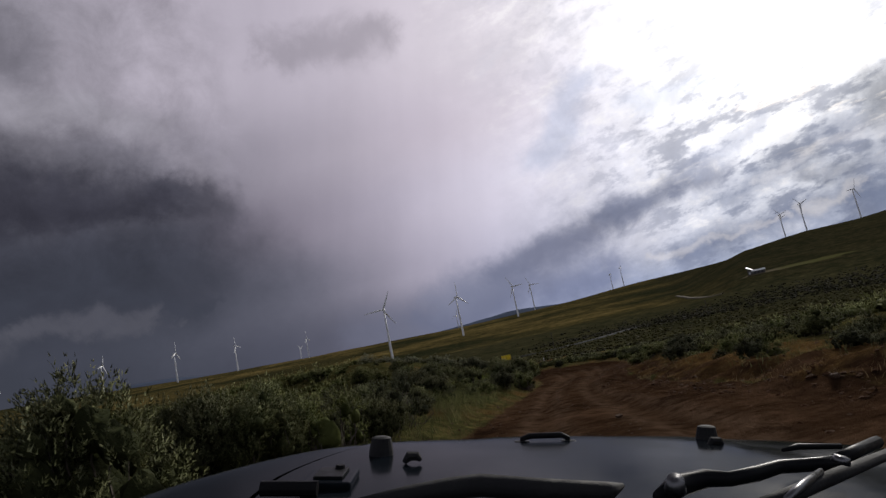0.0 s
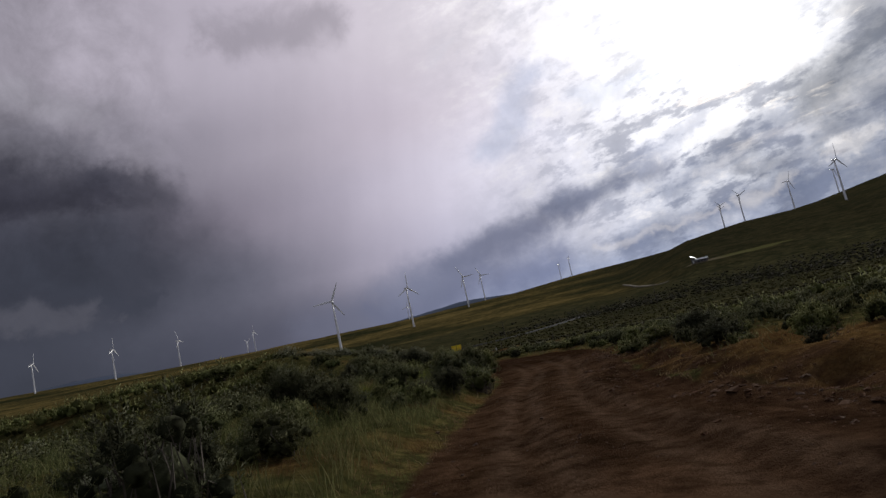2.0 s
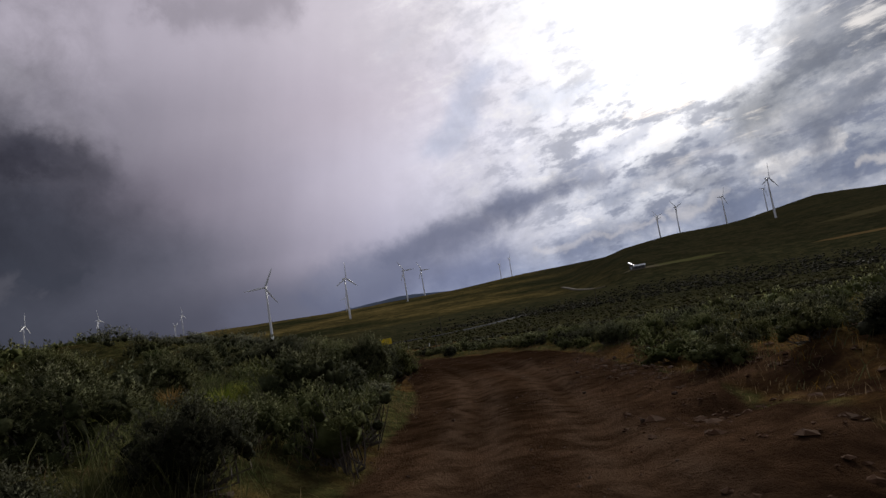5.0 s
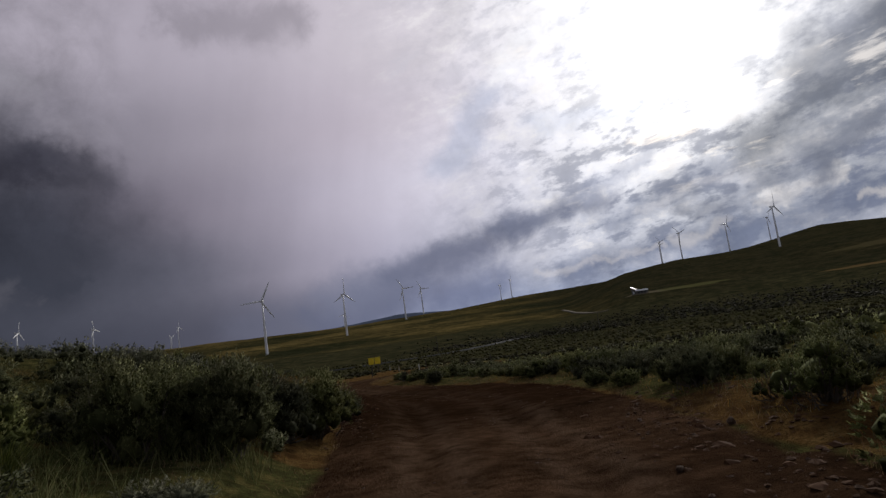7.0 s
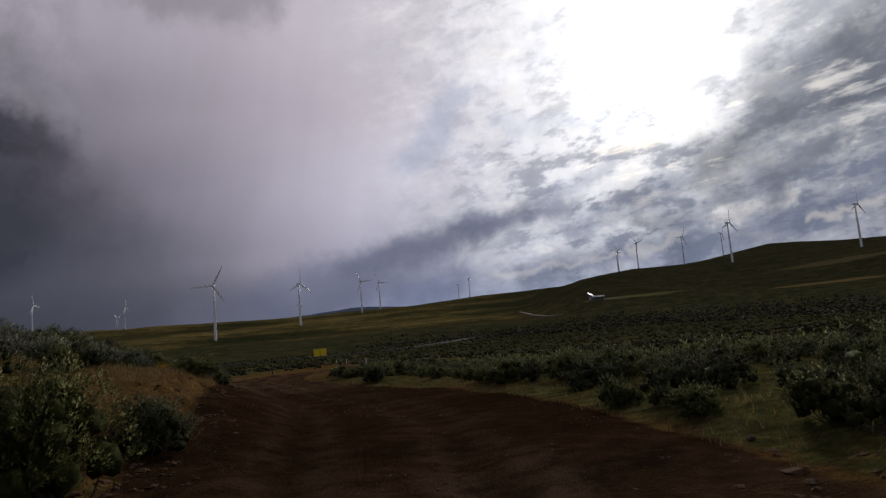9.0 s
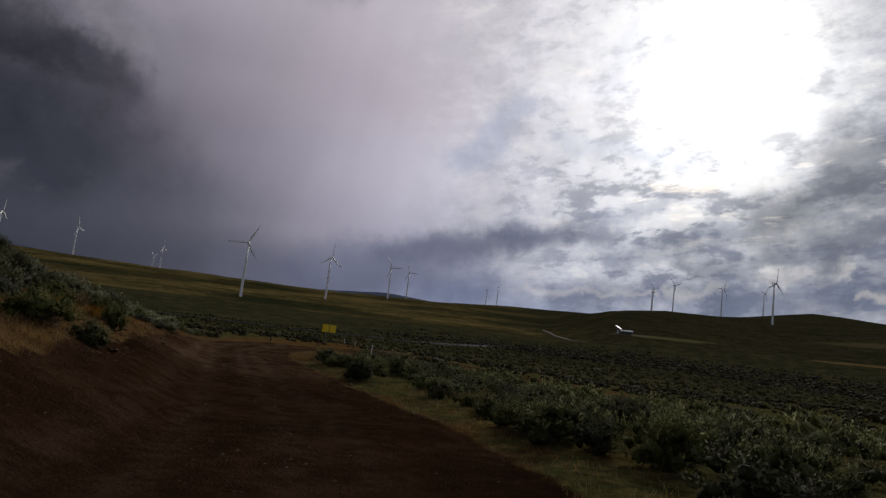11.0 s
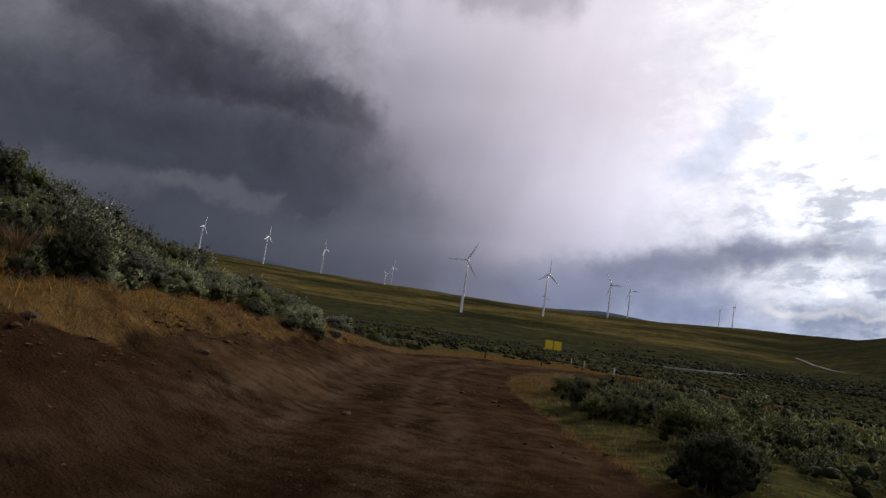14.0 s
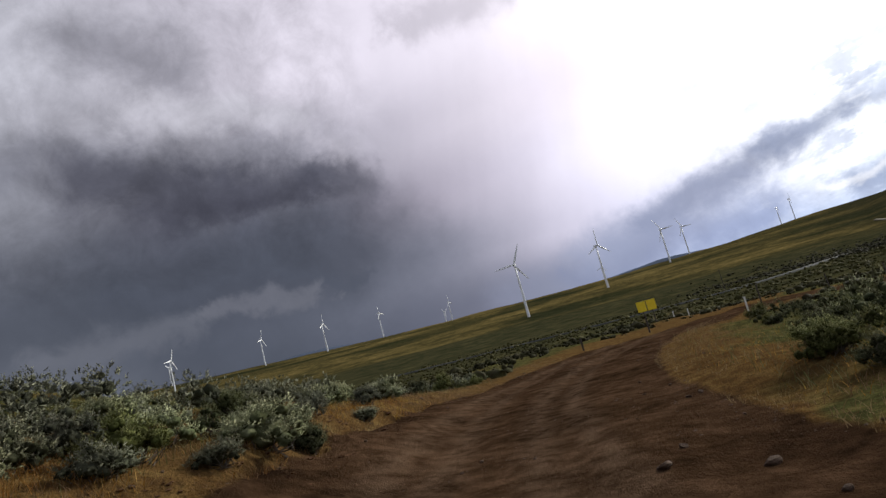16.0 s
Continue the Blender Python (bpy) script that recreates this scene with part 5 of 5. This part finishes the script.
def marker(x, y, h, mat, r=0.034, lean=2, label="short white marker post at the edge of the track"):
    t = empty("marker_post", pose(x, y, height(x, y), lean, 0, 20), label, "post", "posts by the track")
    part("post", box(r * 2, r, h + 0.3, (0, 0, h / 2 - 0.15), 0.008), mat, t)
    part("cap", box(r * 2.2, r * 1.3, 0.05, (0, 0, h + 0.02), 0.008), M_MARK if mat is M_MARK else M_POST, t)
    return t


marker(16.5, 121.2, 1.1, M_MARK, 0.055)
marker(17.7, 122.2, 1.7, M_POST, 0.05, 1, "dark steel fence post at the edge of the track")
marker(10.3, 132.0, 1.5, M_POST, 0.07, 3, "dark wooden post in front of the yellow sign")
marker(15.0, 157.0, 0.9, M_MARK, 0.05)
marker(17.0, 159.0, 0.9, M_MARK, 0.05)
marker(4.6, 126.0, 1.0, M_POST, 0.07, 2, "weathered wooden post in the dry grass")
for k in range(6):
    marker(24 + 6 * k, 128 + 5 * k, 1.4, M_POST, 0.045, rng.normal(0, 3), "dark steel fence post at the edge of the track")


def utility_pole(x, y):
    t = empty("utility_pole", pose(x, y, height(x, y), 0, 0, 20), "thin dark wooden pole on the valley floor", "pole", "poles in the valley")
    part("pole", tube([(0, 0, -0.5), (0, 0, 4), (0, 0, 8.5)], [0.15, 0.13, 0.10], 8), M_POST, t)
    part("crossarm", box(1.8, 0.1, 0.12, (0, 0, 7.9), 0.01), M_POST, t)


utility_pole(51, 324)
utility_pole(136, 329)


def shed(x, y, turn):
    t = empty("farm_shed", pose(x, y, height(x, y), 0, 0, turn), "low farm building with a pale metal roof on the slope", "shed")
    w = part("wall", box(26, 12, 5, (0, 0, 2.0), 0.05), M_WALL, t)
    for k in range(3):
        part("door", box(4.2, 0.12, 3.6, (-7 + 7 * k, -6.05, 1.8), 0.03), M_DARK, w)
    for sgn in (-1, 1):
        r = part("roof", box(28, 7.6, 0.25, (0, 0, 0), 0.04), M_ROOF, t)
        r.matrix_basis = pose(0, sgn * 3.5, 5.6, -20 * sgn, 0, 0)
    a = part("annex", box(9, 8, 10, (-17.5, 3, 4.2), 0.05), M_WALL, t)
    r = part("roof", box(13, 10, 0.3, (0, 0, 0), 0.04), M_ROOF, a)
    r.matrix_basis = pose(-17, 2, 10.4, 10, 26, 0)
    part("door", box(3.2, 0.12, 4.5, (-18, -1.06, 2.0), 0.03), M_ROOF, a)
    return t


shed(344, 672, -30).scale = (0.5, 0.5, 0.62)


# ---- the off-road car at the start of the way ----
M_PAINT = simple("blue_grey_paint", (0.008, 0.0105, 0.014), 0.16, 0.0, var=0.2, scale=3, gloss=0.012)
M_ARM = simple("satin_grey_metal", (0.012, 0.0125, 0.014), 0.34, 0.0, var=0.2, scale=20, gloss=0.06)
M_CHROME = simple("worn_chrome", (0.16, 0.16, 0.165), 0.3, 0.9, var=0.15, scale=15)


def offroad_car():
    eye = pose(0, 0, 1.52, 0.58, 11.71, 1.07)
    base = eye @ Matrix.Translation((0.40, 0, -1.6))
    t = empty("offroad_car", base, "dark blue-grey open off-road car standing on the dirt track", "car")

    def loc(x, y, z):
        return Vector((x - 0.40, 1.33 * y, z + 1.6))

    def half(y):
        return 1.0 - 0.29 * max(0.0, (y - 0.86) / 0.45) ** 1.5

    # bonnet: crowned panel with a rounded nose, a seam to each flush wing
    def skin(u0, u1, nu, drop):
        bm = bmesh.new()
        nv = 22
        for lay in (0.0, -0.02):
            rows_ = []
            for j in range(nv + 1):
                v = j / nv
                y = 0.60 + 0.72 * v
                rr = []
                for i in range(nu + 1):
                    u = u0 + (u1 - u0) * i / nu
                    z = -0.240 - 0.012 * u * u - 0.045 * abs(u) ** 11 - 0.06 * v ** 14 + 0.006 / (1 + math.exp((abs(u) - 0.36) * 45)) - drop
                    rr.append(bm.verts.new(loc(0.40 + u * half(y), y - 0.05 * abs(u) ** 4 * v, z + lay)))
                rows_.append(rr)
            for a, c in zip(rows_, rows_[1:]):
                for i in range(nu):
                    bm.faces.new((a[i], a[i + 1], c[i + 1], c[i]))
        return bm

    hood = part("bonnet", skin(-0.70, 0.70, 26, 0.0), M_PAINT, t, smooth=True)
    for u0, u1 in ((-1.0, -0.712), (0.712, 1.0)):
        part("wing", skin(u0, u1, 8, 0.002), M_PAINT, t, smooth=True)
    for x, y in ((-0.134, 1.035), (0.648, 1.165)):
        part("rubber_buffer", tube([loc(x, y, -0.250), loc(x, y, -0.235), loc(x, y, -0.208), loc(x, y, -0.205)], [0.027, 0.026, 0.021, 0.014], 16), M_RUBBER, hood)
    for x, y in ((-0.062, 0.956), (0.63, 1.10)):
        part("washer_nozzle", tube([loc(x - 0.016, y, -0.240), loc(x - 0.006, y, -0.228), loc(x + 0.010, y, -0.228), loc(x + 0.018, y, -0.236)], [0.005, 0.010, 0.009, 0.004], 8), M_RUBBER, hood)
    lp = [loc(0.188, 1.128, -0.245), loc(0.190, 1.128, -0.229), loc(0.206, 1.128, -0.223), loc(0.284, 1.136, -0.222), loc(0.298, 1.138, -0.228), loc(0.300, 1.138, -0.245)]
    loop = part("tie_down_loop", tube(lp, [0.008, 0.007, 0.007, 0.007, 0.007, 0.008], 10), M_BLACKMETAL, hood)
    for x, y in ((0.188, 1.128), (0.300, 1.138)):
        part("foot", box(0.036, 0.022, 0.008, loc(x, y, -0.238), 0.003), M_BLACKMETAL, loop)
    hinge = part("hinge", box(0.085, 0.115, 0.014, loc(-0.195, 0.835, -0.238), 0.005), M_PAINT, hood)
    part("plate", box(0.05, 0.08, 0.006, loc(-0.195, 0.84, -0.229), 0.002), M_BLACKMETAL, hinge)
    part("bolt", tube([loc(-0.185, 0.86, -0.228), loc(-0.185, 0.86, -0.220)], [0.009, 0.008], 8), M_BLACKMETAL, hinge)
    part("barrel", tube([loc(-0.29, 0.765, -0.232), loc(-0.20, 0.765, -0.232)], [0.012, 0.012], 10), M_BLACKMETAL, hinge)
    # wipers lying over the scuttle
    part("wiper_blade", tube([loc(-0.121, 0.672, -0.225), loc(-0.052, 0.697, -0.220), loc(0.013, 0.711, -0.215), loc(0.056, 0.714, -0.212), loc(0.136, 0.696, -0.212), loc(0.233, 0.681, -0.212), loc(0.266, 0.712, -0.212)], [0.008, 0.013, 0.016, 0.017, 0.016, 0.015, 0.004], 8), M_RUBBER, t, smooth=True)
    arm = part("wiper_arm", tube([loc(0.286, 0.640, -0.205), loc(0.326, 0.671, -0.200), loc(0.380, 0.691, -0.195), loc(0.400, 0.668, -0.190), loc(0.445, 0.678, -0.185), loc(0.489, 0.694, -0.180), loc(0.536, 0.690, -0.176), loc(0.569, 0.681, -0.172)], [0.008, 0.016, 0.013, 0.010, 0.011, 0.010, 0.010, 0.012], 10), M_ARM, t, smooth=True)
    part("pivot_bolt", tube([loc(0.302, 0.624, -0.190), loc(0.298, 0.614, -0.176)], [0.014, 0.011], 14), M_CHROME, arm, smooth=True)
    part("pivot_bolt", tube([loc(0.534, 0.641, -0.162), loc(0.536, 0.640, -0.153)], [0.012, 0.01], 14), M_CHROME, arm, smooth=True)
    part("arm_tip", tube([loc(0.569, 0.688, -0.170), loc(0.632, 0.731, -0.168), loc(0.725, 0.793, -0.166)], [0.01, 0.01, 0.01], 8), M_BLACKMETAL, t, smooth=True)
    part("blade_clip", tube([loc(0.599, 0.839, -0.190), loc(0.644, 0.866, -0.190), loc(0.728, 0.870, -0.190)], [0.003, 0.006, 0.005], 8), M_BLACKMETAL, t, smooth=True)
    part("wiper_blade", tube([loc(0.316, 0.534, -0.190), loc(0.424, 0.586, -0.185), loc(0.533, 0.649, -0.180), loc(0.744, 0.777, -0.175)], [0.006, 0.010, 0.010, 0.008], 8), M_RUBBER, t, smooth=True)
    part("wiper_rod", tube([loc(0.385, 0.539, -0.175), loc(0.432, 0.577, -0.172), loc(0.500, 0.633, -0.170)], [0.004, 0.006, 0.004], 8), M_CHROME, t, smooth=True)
    # scuttle, tub, grille and bumper
    part("scuttle", box(1.86, 0.40, 0.05, loc(0.40, 0.45, -0.275), 0.02), M_PAINT, t)
    part("tub", box(1.86, 2.4, 0.70, loc(0.40, -0.90, -0.80), 0.05), M_PAINT, t)
    part("engine_bay", box(1.40, 0.88, 0.50, loc(0.40, 0.94, -0.58), 0.03), M_PAINT, t)
    g = part("grille", box(1.34, 0.06, 0.46, loc(0.40, 1.262, -0.60), 0.025), M_PAINT, t)
    for k in range(7):
        part("slot", box(0.05, 0.02, 0.28, loc(0.40 + (k - 3) * 0.085, 1.296, -0.58), 0.008), M_DARK, g)
    for sx in (-1, 1):
        part("headlight", tube([loc(0.40 + sx * 0.47, 1.28, -0.54), loc(0.40 + sx * 0.47, 1.315, -0.54)], [0.1, 0.09], 18), M_CHROME, g)
    part("bumper", box(1.75, 0.14, 0.16, loc(0.40, 1.42, -0.94), 0.03), M_BLACKMETAL, t)
    for sx in (-1, 1):
        for y in (0.86, -1.55):
            p = base @ loc(0.40 + sx * 0.80, y, -1.2)
            q = base.inverted() @ Vector((p.x, p.y, height(p.x, p.y) + 0.36))
            wheel = part("wheel", tube([(-0.12, 0, 0), (-0.09, 0, 0), (0.09, 0, 0), (0.12, 0, 0)], [0.33, 0.39, 0.39, 0.33], 28), M_RUBBER, t)
            wheel.matrix_basis = Matrix.Translation(q)
            part("rim", tube([(-0.125, 0, 0), (0.125, 0, 0)], [0.2, 0.2], 20), M_STEEL, wheel)
    return t


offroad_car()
